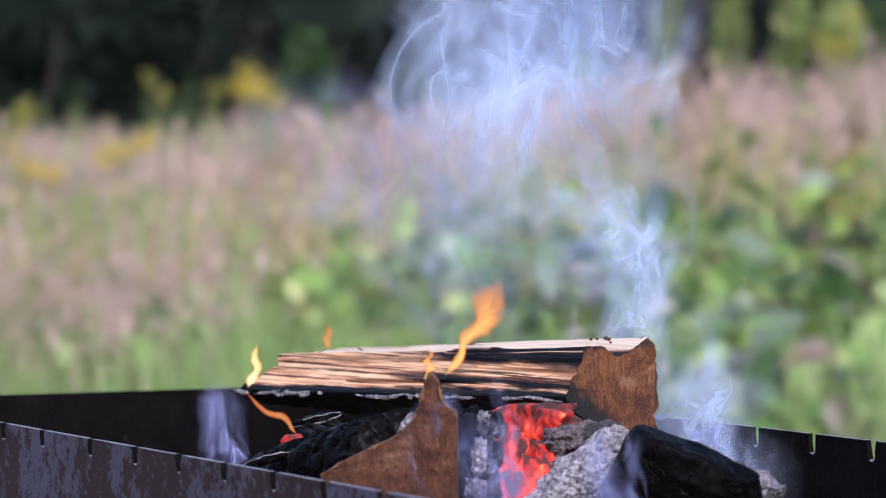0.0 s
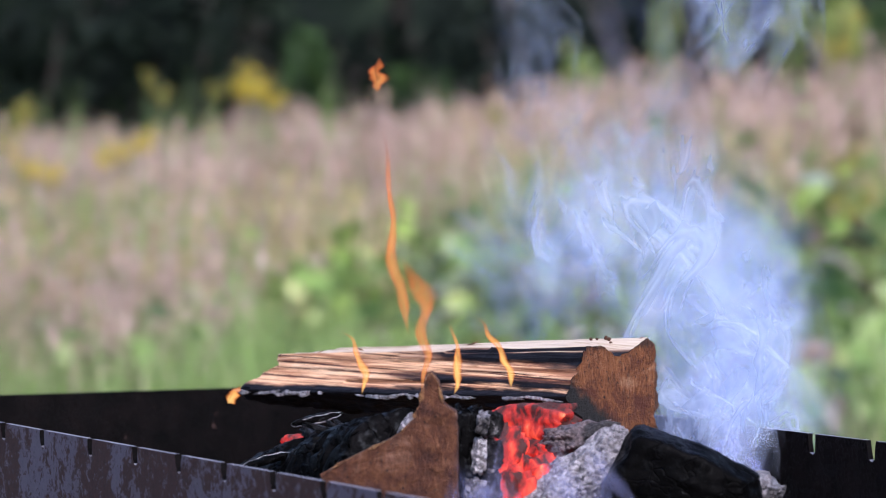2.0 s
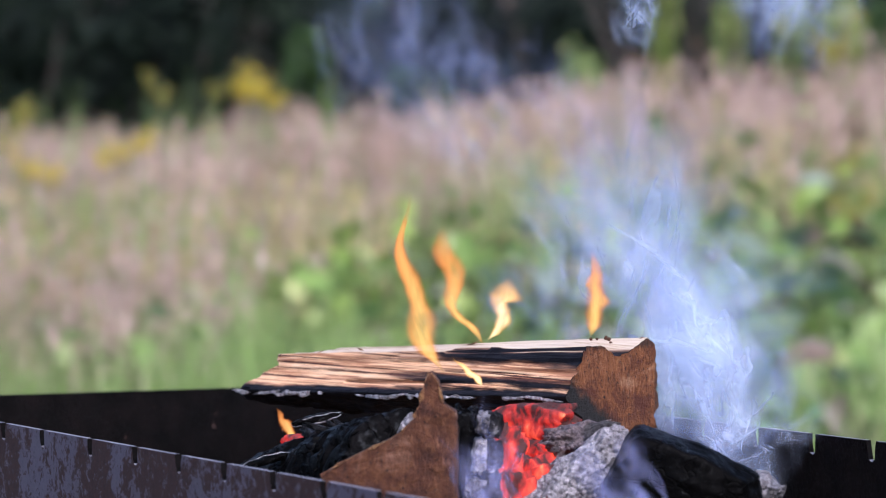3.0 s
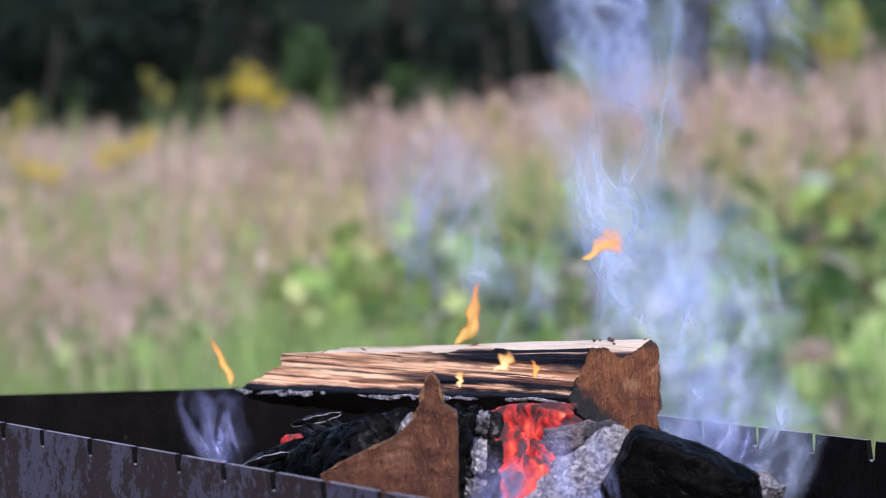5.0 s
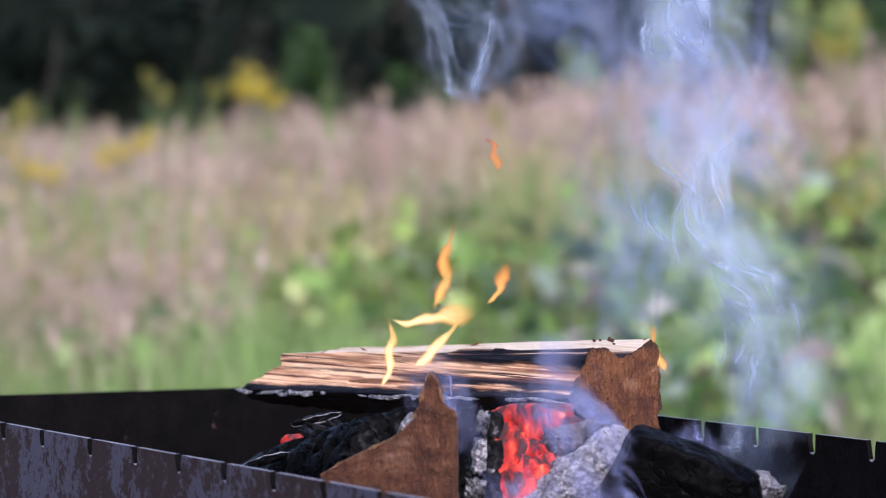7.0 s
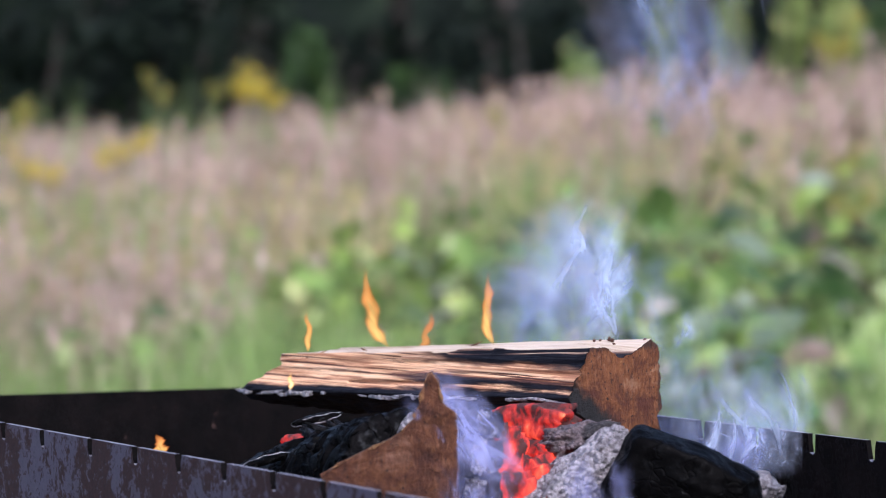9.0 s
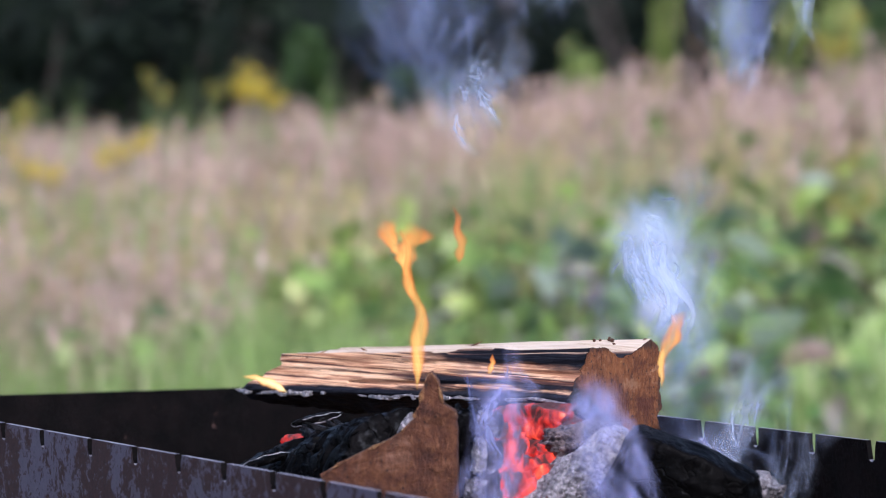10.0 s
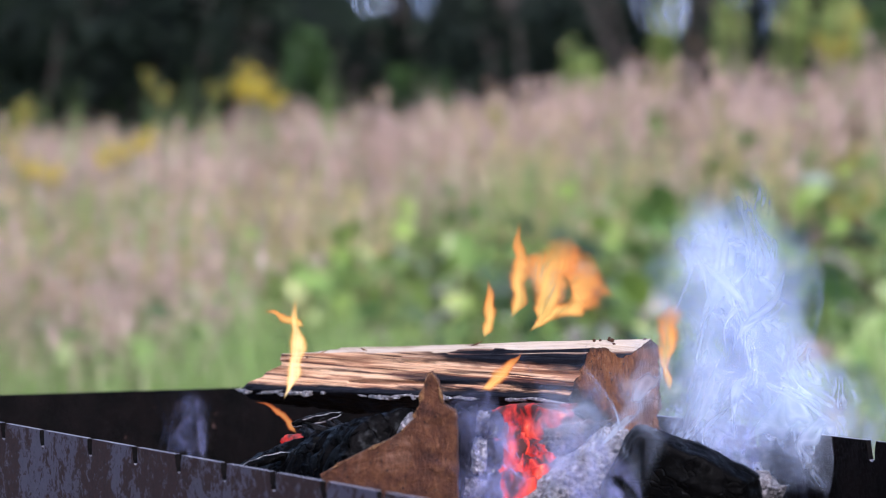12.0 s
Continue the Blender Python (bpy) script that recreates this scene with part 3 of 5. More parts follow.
        jit = 0.0011 * noise.fractal(Vector((z * 190, 1, 0)), 1.0, 2.0, 4)
        left.append(Vector((blend(outline_l, z) + jit, 0, z)))
        right.append(Vector((blend(outline_r, z) + 0.0006 * noise.noise(Vector((z * 400, 5, 0))), 0, z)))
    cols = 14
    def sheet(y, sgn):
        rows = []
        for a, b in zip(left, right):
            r = []
            for k in range(cols + 1):
                p = a.lerp(b, k / cols)
                q = noise.fractal(Vector((p.x * 130, p.z * 130, y * 50)), 1.0, 2.0, 4) * 0.0014
                r.append(bm.verts.new((p.x, y + (q if y == 0 else 0), p.z)))
            rows.append(r)
        for a, b in zip(rows, rows[1:]):
            for k in range(cols):
                f = (a[k], a[k + 1], b[k + 1], b[k])
                bm.faces.new(f if sgn > 0 else f[::-1])
        return rows
    f = sheet(0.0, 1)
    b = sheet(0.016, -1)
    for i in range(n):
        bm.faces.new((f[i][0], f[i + 1][0], b[i + 1][0], b[i][0]))
        bm.faces.new((f[i + 1][-1], f[i][-1], b[i][-1], b[i + 1][-1]))
    bm.faces.new([v for v in f[-1]] + [v for v in b[-1][::-1]])
    part("sawn_end", bm, M_SAWN_DARK, g, "rough brown sawn end with a pointed tip", True, pose(0, 0, 0.0012, 0, 0, -3))
    # torn pale fibres along its edges
    for name, edge, r in (("torn_edge", left[38:], 0.00062), ("torn_edge", right[60:], 0.00045)):
        pts = [(p.x, -0.05 * p.x - 0.0002 + 0.0006 * noise.noise(Vector((p.z * 500, 3, 1))), p.z + 0.0012) for p in edge]
        part(name, tube(pts, [r * (0.12 + max(0.0, noise.noise(Vector((p.z * 330, 8, r * 900))) + 0.1) * 3.2) for p in edge], 7), M_FIBRE, g, "pale torn wood fibres")
    # the charred body runs back and down to the far left
    a, e = Vector((-0.0150, 0.026, 0.0270)), Vector((-0.0880, 0.165, -0.0040))
    rings = []
    for i in range(91):
        t = i / 90
        c = a.lerp(e, t)
        r0 = 0.0235 - 0.004 * t
        ring = []
        for k in range(40):
            an = k * math.tau / 40
            p = Vector((math.cos(an), 0.35 * math.cos(an), math.sin(an)))
            sector = math.floor(an * 1.75 + 0.6 * noise.noise(Vector((t * 3, 1, 4))))
            joint = min(abs((t * 6.3 + 0.61 * sector + 0.2 * math.sin(an * 3)) % 1.0 - 0.5) * 2, 0.97)
            cleft = min(abs((an * 1.75 + 0.6 * noise.noise(Vector((t * 3, 1, 4)))) % 1.0 - 0.5) * 2, 0.97)
            blocky = 0.0014 * noise.cell(Vector((t * 7.3, an * 1.3, 3))) + 0.0010 * fbm((t * 5, math.cos(an) * 2, math.sin(an) * 2), 1.6) - 0.0034 * max(0.0, joint - 0.82) / 0.15 - 0.0030 * max(0.0, cleft - 0.80) / 0.17
            taper = 1 if t < 0.85 else max(0.1, 1 - ((t - 0.85) / 0.15) ** 2)
            ring.append(c + p * (r0 * taper + blocky))
        rings.append(ring)
    part("charred_body", sweep(rings), M_CHAR, g, "black cracked charcoal side")
    # curled burnt shards with pale ash rims
    for cx, cy, cz, ln, wd, tilt, turn in ((-0.0535, 0.14, 0.0377, 0.0125, 0.0042, -14, -8), (-0.0745, 0.085, 0.0225, 0.0120, 0.0036, -16, -6), (-0.044, 0.12, 0.0300, 0.016, 0.003, -13, -8)):
        bm = lump((ln, 0.004, wd * 0.55), int(cx * -1000), 0.25, 1.3, 3, 0.1)
        sh = part("shard", bm, M_CHAR, g, "curled black shard with an ash-white rim", True, Matrix.Translation((cx, cy, cz)) @ pose(0, 0, 0, 0, tilt, turn))
        for up in ((-0.8, 0.5) if cz > 0.035 else (1,)):
            pts = [(ln * math.cos(a), -0.0042 * math.sin(a), up * wd * 0.62 * math.sin(a) + 0.0003 * math.sin(a * 9)) for a in [math.pi * (0.06 + 0.88 * i / 12) for i in range(13)]]
            part("ash_rim", tube(pts, [0.00008 + 0.00075 * abs(noise.noise(Vector((i * 0.9, cx * 300, up)))) * math.sin(math.pi * (i + 0.5) / 13.0) for i in range(13)], 6), M_ASH_PALE, sh)
    # burnt splinters lifting off the top, edged with ash
    rnd = random.Random(8)
    for k in range(5):
        t = rnd.uniform(0.2, 0.95)
        c = a.lerp(e, t) + Vector((rnd.uniform(-0.004, 0.004), 0, 0.0225 - 0.004 * t))
        part("splinter", lump((0.011, 0.0022, 0.0016), 60 + k, 0.4, 1.8, 3, 0.4), M_CHAR_ASHY, g, "", True, Matrix.Translation(c) @ pose(0, 0, 0, rnd.uniform(-20, 20), rnd.uniform(5, 24), rnd.uniform(-65, -20)))
    return g


build_burnt_log()


# ---- coals ----
def coal(name, m, size, seed, mat, label, rough=0.28, scale=1.5, sub=4, facet=0.45, category="charcoal", group=""):
    ob = part(name, lump(size, seed, rough, scale, sub, facet), mat, None, "", True, m)
    return tagged(ob, label, category, group)


def build_coals():
    # pale upright burnt stick beside the brown end
    for k, (x, z, a, h) in enumerate(((0.0176, 0.8150, 0.0026, 0.0048), (0.0160, 0.8005, 0.0026, 0.0075), (0.0142, 0.7850, 0.0030, 0.0050), (0.0180, 0.7740, 0.004, 0.006))):
        coal("ash_lump", pose(x, 1.192 + 0.002 * (k % 2), z, 6 * k, 9 - 5 * k, 20 * k), (a, 0.004, h), 11 + k, (M_ASH, M_ASH_PALE)[k % 2], "white ash flake on a burnt upright stick", 0.35, 1.6, 4, 0.7, category="ash")
    for k, (x, z, a, h) in enumerate(((0.0222, 0.8135, 0.0042, 0.0058), (0.0205, 0.8000, 0.0045, 0.0075), (0.0200, 0.7830, 0.005, 0.010))):
        coal("charcoal_lump", pose(x, 1.203, z, 4 * k, 6 - 5 * k, 25 * k), (a, 0.006, h), 16 + k, M_CHAR_ASHY, "grey-edged block of a burnt upright stick", 0.25, 1.5, 4, 0.6)
    coal("charcoal_lump", pose(0.0105, 1.205, 0.781, 0, 2, 0), (0.0068, 0.010, 0.041), 3, M_CHAR, "upright black charred stick beside the sawn end", 0.12, 1.3, 4, 0.85)
    # ash-covered coals
    coal("ash_lump", pose(0.0630, 1.245, 0.8045, 0, -9, 10), (0.0170, 0.015, 0.0070), 21, M_ASH_DARK, "brownish grey ash-crusted burnt wood on the embers", 0.30, 1.7, 5, 0.5, category="ash")
    coal("ash_lump", pose(0.0770, 1.228, 0.8062, 0, -14, 10), (0.0060, 0.008, 0.0048), 24, M_ASH_GREY, "pale grey ash crust on burnt wood", 0.30, 1.7, 4, 0.5, category="ash")
    coal("ash_lump", pose(0.0605, 1.207, 0.7855, 0, -38, 15), (0.0265, 0.016, 0.0125), 22, M_ASH_GREY, "pale grey ash-crusted burnt wood on the embers", 0.28, 1.7, 6, 0.6, category="ash")
    coal("ash_lump", pose(-0.0150, 1.1850, 0.8145, 0, 35, 0), (0.0030, 0.003, 0.0055), 25, M_ASH_PALE, "white ash crust beside the sawn end", 0.4, 1.8, 4, 0.5, category="ash")
    coal("ash_lump", pose(0.1400, 1.210, 0.7780, 10, 10, 15), (0.010, 0.012, 0.013), 23, M_ASH, "grey ash lump under a black charcoal", 0.3, 1.7, 4, category="ash")
    # large black charcoal
    coal("charcoal_lump", pose(0.1070, 1.190, 0.7855, 4, 21, -8), (0.0325, 0.019, 0.0205), 31, M_CHAR_SMOOTH, "large smooth black charcoal chunk", 0.13, 0.9, 5, 0.6)
    # glowing heart of the fire
    spots = ((0.031, 1.215, 0.776, 0.011, 0.012, 0.016), (0.042, 1.225, 0.782, 0.011, 0.010, 0.015), (0.026, 1.235, 0.795, 0.006, 0.008, 0.017), (0.045, 1.20, 0.766, 0.013, 0.010, 0.011), (0.024, 1.195, 0.762, 0.010, 0.010, 0.012), (0.050, 1.24, 0.79, 0.010, 0.01, 0.008))
    for k, (x, y, z, a, b, c) in enumerate(spots):
        coal("ember", pose(x, y, z, 9 * k, 14 * k, 31 * k), (a, b, c), 50 + k, M_EMBER, "glowing red-orange ember in the fire bed", 0.35, 1.6, 4, 0.5, "ember", "glowing embers")
    for k, (x, y, z, a, b, c) in enumerate(( (-0.071, 1.36, 0.7945, 0.0075, 0.006, 0.0035), (-0.050, 1.33, 0.7985, 0.010, 0.008, 0.003))):
        coal("ember", pose(x, y, z, 9 * k, 4 * k, -40), (a, b, c), 70 + k, M_EMBER_DIM, "dull red ember under the log", 0.22, 1.3, 4, 0.2, "ember", "glowing embers")
    # added ember pieces stand in for the red glow of the log's underside
    coal("ember", pose(0.041, 1.275, 0.810, 0, -4, -48), (0.026, 0.008, 0.008), 81, M_EMBER_LOW, "ember piece put in for the red glow on the log's underside", 0.25, 1.4, 4, 0.5, "ember", "glowing embers")
    coal("ember", pose(0.036, 1.27, 0.798, 0, 6, -30), (0.020, 0.008, 0.006), 82, M_EMBER_LOW, "ember piece put in for the red glow on the log's underside", 0.25, 1.4, 4, 0.5, "ember", "glowing embers")
    # bed of spent coals filling the box
    rnd = random.Random(3)
    gm = GRILL
    for k in range(64):
        u, v = rnd.uniform(0.05, LONG - 0.05), rnd.uniform(0.045, WIDE - 0.045)
        s = rnd.uniform(0.016, 0.032)
        z = FLOOR + 0.012 + rnd.uniform(0, 0.055)
        p = gm @ Vector((u, v, z))
        coal("charcoal_lump", Matrix.Translation(p) @ pose(0, 0, 0, rnd.uniform(0, 360), rnd.uniform(0, 360), 0), (s, s * 0.75, s * 0.6), 100 + k, (M_CHAR, M_CHAR_ASHY, M_ASH)[(k * 7) % 5 % 3], "spent charcoal lump in the bed of the grill", 0.3, 1.5, 2, 0.5, group="bed of coals")


build_coals()

# ---- meadow ----
def blades(name, count, xs, ys, heights, width, mat, label, seed, lean=0.25, head=0.0, keep=None, uneven=0.3, tilt=0.0, side=0.0):
    """A stand of grass: bent, tapering blades, with feathery seed heads where head > 0."""
    rng = np.random.default_rng(seed)
    verts, faces = [], []
    made = 0
    while made < count:
        y = rng.uniform(*ys)
        half = side or 0.15 * y + 1.6
        x = rng.uniform(max(xs[0], -half), min(xs[1], half))
        if keep and not keep(x, y, rng):
            continue
        made += 1
        h = rng.uniform(*heights) * (1.0 + uneven * noise.noise(Vector((x * 1.7, y * 0.6, seed)))) * (1.0 + tilt * x / y)
        a, b = rng.uniform(0, math.tau), rng.uniform(0, math.tau)
        dx, dy = math.cos(a) * width * h, math.sin(a) * width * h
        lx, ly = math.cos(b) * lean * h * rng.uniform(0.2, 1), math.sin(b) * lean * h * rng.uniform(0.2, 1)
        z = rise(x, y) - 0.02
        i = len(verts)
        verts += [(x - dx, y - dy, z), (x + dx, y + dy, z), (x + lx * 0.3 - dx * 0.8, y + ly * 0.3 - dy * 0.8, z + h * 0.55), (x + lx * 0.3 + dx * 0.8, y + ly * 0.3 + dy * 0.8, z + h * 0.55), (x + lx, y + ly, z + h)]
        faces += [(i, i + 1, i + 3, i + 2), (i + 2, i + 3, i + 4)]
        if head:
            for k in range(4):
                s = head * rng.uniform(0.5, 1.2)
                f = 1.0 - 0.07 * k
                cx, cy, cz = x + lx * f + rng.normal() * s * 0.5, y + ly * f + rng.normal() * s * 0.5, z + h * f
                c = rng.uniform(0, math.tau)
                ex, ey = math.cos(c) * s * 0.45, math.sin(c) * s * 0.45
                i = len(verts)
                verts += [(cx - ex, cy - ey, cz), (cx, cy, cz - s), (cx + ex, cy + ey, cz), (cx, cy, cz + s * 1.3)]
                faces.append((i, i + 1, i + 2, i + 3))
    ob = raw(name, verts, faces, mat)
    return tagged(ob, label, "grass", kind="stuff")


def leaf_mesh(name, length, width, mat, fold=0.25, droop=0.35):
    """One broad leaf with a sunken midrib and a drooping tip, growing along +x."""
    verts, faces = [], []
    n = 6
    for i in range(n + 1):
        t = i / n
        w = width * 0.5 * math.sin(math.pi * min(1, t * 0.93 + 0.07)) ** 0.8 * (1 + 0.12 * math.sin(t * 21))
        z = -droop * length * t * t
        verts += [(length * t, -w, z + fold * w), (length * t, 0, z), (length * t, w, z + fold * w)]
    for i in range(n):
        a = i * 3
        faces += [(a, a + 3, a + 4, a + 1), (a + 1, a + 4, a + 5, a + 2)]
    me = bpy.data.meshes.new(name)
    me.from_pydata(verts, [], faces)
    me.materials.append(mat)
    me.polygons.foreach_set("use_smooth", [True] * len(me.polygons))
    return me


LEAVES = {
    "dark": leaf_mesh("leaf", 0.17, 0.11, M_LEAF), "light": leaf_mesh("leaf", 0.15, 0.09, M_LEAF_LIGHT), "dull": leaf_mesh("leaf", 0.14, 0.08, M_LEAF_DULL, 0.5, 0.8),
    "grey": leaf_mesh("leaf", 0.15, 0.10, M_LEAF_GREY, 0.3, 0.5), "fresh": leaf_mesh("leaf", 0.11, 0.07, M_LEAF_FRESH),
}


def weed(x, y, height, leaves, kinds, seed, label, spread=1.0):
    """A leafy weed: a bent stem carrying broad leaves up its length."""
    rnd = random.Random(seed)
    g = thing("leafy_weed", pose(x, y, rise(x, y) - 0.02), label, "plant", "leafy weeds in the meadow")
    bend = (rnd.uniform(-0.1, 0.1) * height, rnd.uniform(-0.1, 0.1) * height)
    pts = [(bend[0] * t * t, bend[1] * t * t, height * t) for t in (0, 0.25, 0.5, 0.75, 1)]
    part("stem", tube(pts, [0.008, 0.007, 0.006, 0.004, 0.002], 6), M_STEM, g)
    for k in range(leaves):
        t = 0.12 + 0.88 * (k + rnd.random()) / leaves
        ob = new("leaf", LEAVES[rnd.choice(kinds)])
        ob.parent = g
        s = rnd.uniform(0.6, 1.25) * (1.25 - 0.55 * t) * spread
        ob.matrix_basis = Matrix.Translation((bend[0] * t * t, bend[1] * t * t, height * t)) @ pose(0, 0, 0, rnd.uniform(-45, 45), rnd.uniform(-65, 60), k * 137.5 + rnd.uniform(-30, 30)) @ Matrix.Scale(s, 4)
    return g


def goldenrod(x, y, height, plumes, size, seed, label):
    """A tall goldenrod: leafy stem under a spray of small yellow flower heads."""
    rnd = random.Random(seed)
    g = thing("goldenrod", pose(x, y, rise(x, y) - 0.02), label, "flower", "goldenrods at the edge of the wood")
    part("stem", tube([(0, 0, 0), (0.01, 0, height * 0.5), (0.0, 0, height)], [0.007, 0.005, 0.003], 6), M_STEM, g)
    for k in range(9):
        ob = new("leaf", LEAVES["light"])
        ob.parent = g
        ob.matrix_basis = Matrix.Translation((0, 0, height * (0.2 + 0.07 * k))) @ pose(0, 0, 0, 0, rnd.uniform(-50, -10), k * 137.5) @ Matrix.Diagonal((0.7, 0.35, 0.7, 1))
    for k in range(plumes):
        a = rnd.uniform(0, math.tau)
        tip = Vector((math.cos(a) * size * 0.55, math.sin(a) * size * 0.3, height + rnd.uniform(-0.5, 0.35) * size))
        root = Vector((0, 0, height - size * 0.8))
        verts, faces = [], []
        for j in range(46):
            t = rnd.random() ** 0.7
            c = root.lerp(tip, t) + Vector((rnd.gauss(0, 1), rnd.gauss(0, 1), rnd.gauss(0, 1))) * size * 0.10
            s = size * rnd.uniform(0.035, 0.07)
            i = len(verts)
            verts += [c + Vector(v) * s for v in ((1, 0, 0), (-0.5, 0.9, 0), (-0.5, -0.9, 0), (0, 0, 1.2), (0, 0, -1))]
            faces += [(i, i + 1, i + 3), (i + 1, i + 2, i + 3), (i + 2, i, i + 3), (i + 1, i, i + 4), (i + 2, i + 1, i + 4), (i, i + 2, i + 4)]
        tagged(raw("flower_plume", verts, faces, M_YELLOW if plumes > 3 else M_YELLOW_DULL, g), "spray of tiny yellow flower heads", kind="stuff")
    return g


def build_meadow():
    blades("green_grass", 20000, (-5, 5), (6.4, 11.0), (0.36, 0.62), 0.011, M_GRASS, "fresh green grass and herbs in the near meadow", 1, 0.35, keep=lambda x, y, r: y < 7.0 or (y < 8.3 and x / y < 0.04) or not -0.048 < x / y < 0.135)
    blades("short_grass", 24000, (-5.0, 5.0), (-3.0, 6.4), (0.05, 0.16), 0.03, M_GRASS, "short trodden grass round the grill", 2, 0.5, side=5.0)
    blades("mixed_grass", 13000, (-5, 5), (10.0, 13.5), (0.42, 0.72), 0.010, M_GRASS, "green and seeding meadow grass", 3, 0.3, keep=lambda x, y, r: y > 11.4 or not -0.048 < x / y < 0.13)
    blades("ripe_grass", 20000, (-6, 6), (12.2, 23.0), (0.545, 0.80), 0.007, M_STRAW, "tall ripe pinkish-buff meadow grass gone to seed", 4, 0.2, 0.028, uneven=0.42, tilt=1.5)
    blades("ripe_grass_edge", 1700, (-3, -0.45), (7.6, 12.4), (0.45, 0.70), 0.007, M_STRAW, "ripe buff grass thinning out into green herbs", 5, 0.25, 0.022)
    blades("green_stalks", 2600, (-4, 4), (11.5, 20.0), (0.5, 0.95), 0.012, M_GRASS, "scattered green stalks among the ripe grass", 6, 0.25)
    blades("golden_grass", 1300, (0.1, 4), (11.2, 17.0), (0.50, 0.84), 0.010, M_GOLD, "yellowing grass stalks among the ripe grass", 7, 0.22, 0.022)
    blades("golden_grass_edge", 900, (-3, -0.2), (9.4, 12.6), (0.48, 0.72), 0.009, M_GOLD, "yellowing grass stalks at the edge of the ripe grass", 8, 0.22, 0.020)
    blades("green_tufts", 1500, (0.5, 4), (10.8, 14.5), (0.55, 0.86), 0.014, M_GRASS, "green tufts standing in the ripe grass", 9, 0.25)
    rnd = random.Random(12)
    # leafy patch in the middle
    for k in range(30):
        y = rnd.uniform(9.0, 11.6)
        x = rnd.uniform(-0.048, 0.058) * y
        weed(x, y, rnd.uniform(0.46, 0.70) * (1.0 if x > -0.25 else 0.85), 13, ["dark", "grey", "dark", "light", "dull", "grey"], 200 + k, "dark green broad-leaved weed with drooping leaves", 0.85)
    # bright clumps standing out of it, their brightness put into the leaf colour
    for u, y, top, n in ((-0.13, 9.6, 0.834, 3), (-0.05, 9.9, 0.809, 2), (0.07, 10.0, 0.822, 2), (0.30, 9.9, 0.845, 3), (0.42, 10.3, 0.849, 2), (-0.37, 9.4, 0.745, 3), (-0.28, 8.4, 0.602, 4), (-0.47, 8.2, 0.573, 4), (-0.20, 9.3, 0.692, 2)):
        for j in range(n):
            x, yy = u + rnd.uniform(-0.09, 0.09), y + rnd.uniform(-0.2, 0.2)
            weed(x, yy, top - rise(x, yy) - rnd.uniform(0.0, 0.06), 12, ["fresh", "light", "fresh"], int(640 + u * 100 + y * 10 + j), "bright green broad-leaved weed in a lighter leaf colour", 1.0)
    # lush stand beside it
    for k in range(64):
        y = rnd.uniform(6.9, 12.0)
        x = rnd.uniform(0.054, 0.125) * y
        weed(x, y, rnd.uniform(0.42, 0.80) * (0.75 + 0.25 * min(1, (y - 7.2) / 2)), 14, ["dark", "light", "fresh", "grey", "light", "dull", "fresh", "light"], 300 + k, "light green broad-leaved weed growing in a dense stand", 1.05)
    # taller dull growth in front of the lush stand
    for k in range(22):
        y = rnd.uniform(6.5, 7.5)
        weed(rnd.uniform(0.045, 0.115) * y, y, rnd.uniform(0.40, 0.56), 13, ["dark", "grey", "dull", "dark", "light"], 680 + k, "mid-green weed with greyish drooping leaves", 0.85)
    # bright herbs in the near grass
    for k in range(60):
        y = rnd.uniform(7.2, 10.6)
        x = rnd.uniform(-0.098, -0.02) * y
        weed(x, y, rnd.uniform(0.38, 0.58), 11, ["light", "light", "dark", "light", "dull"], 400 + k, "bright green low herb among the grass", 0.62)
    for k in range(20):
        y = rnd.uniform(8.0, 9.0)
        weed(rnd.uniform(-0.05, 0.05) * y, y, rnd.uniform(0.38, 0.54), 9, ["dull", "dull", "dark"], 500 + k, "withering brown-leaved weed in the meadow", 0.8)
    # green herbs creeping into the ripe grass
    for k in range(30):
        y = rnd.uniform(9.5, 12.4)
        x = rnd.uniform(-0.12, -0.03) * y
        weed(x, y, rnd.uniform(0.46, 0.66), 9, ["light", "dull", "light", "dark"], 520 + k, "pale green herb standing among ripe grass", 0.6)
    # taller light stems over the ripe grass
    for k, (x, y, top) in enumerate(((0.95, 12.4, 1.03), (1.136, 12.9, 1.165), (0.77, 13.4, 1.096), (1.06, 11.4, 0.923), (0.777, 11.4, 0.957), (1.365, 12.4, 1.12))):
        weed(x, y, top - rise(x, y), 12, ["light", "light", "dull"], 580 + k, "tall pale green weed standing in ripe grass", 0.8)
    # goldenrods
    gold = ((-0.745, 15.4, 1.185, 6, 0.125), (-0.690, 15.5, 1.140, 4, 0.10), (-0.898, 15.6, 1.165, 2, 0.10), (-1.127, 15.6, 1.165, 2, 0.12), (-1.02, 11.9, 0.915, 4, 0.075), (-0.975, 11.9, 0.935, 4, 0.075), (-0.930, 11.9, 0.965, 4, 0.075), (-1.265, 11.7, 0.889, 4, 0.075), (-1.175, 11.6, 0.864, 4, 0.065), (-1.515, 13.4, 1.008, 3, 0.16),
            (1.128, 10.9, 0.892, 3, 0.10), (1.109, 10.4, 0.787, 3, 0.10), (1.643, 16.4, 1.389, 3, 0.20), (0.236, 15.4, 1.051, 2, 0.12), (0.864, 16.4, 1.176, 3, 0.15), (1.10, 16.0, 1.12, 2, 0.13))
    for k, (x, y, h, p, s) in enumerate(gold):
        goldenrod(x, y, h - rise(x, y) + 0.35 * s, p, s, 600 + k, "tall goldenrod with bright yellow flower plumes")


build_meadow()


# ---- wood ----
def foliage(count, centre, size, leaf, seed, hollow=0.35):
    """A crown of many small leaves gathered in uneven clumps, with gaps between."""
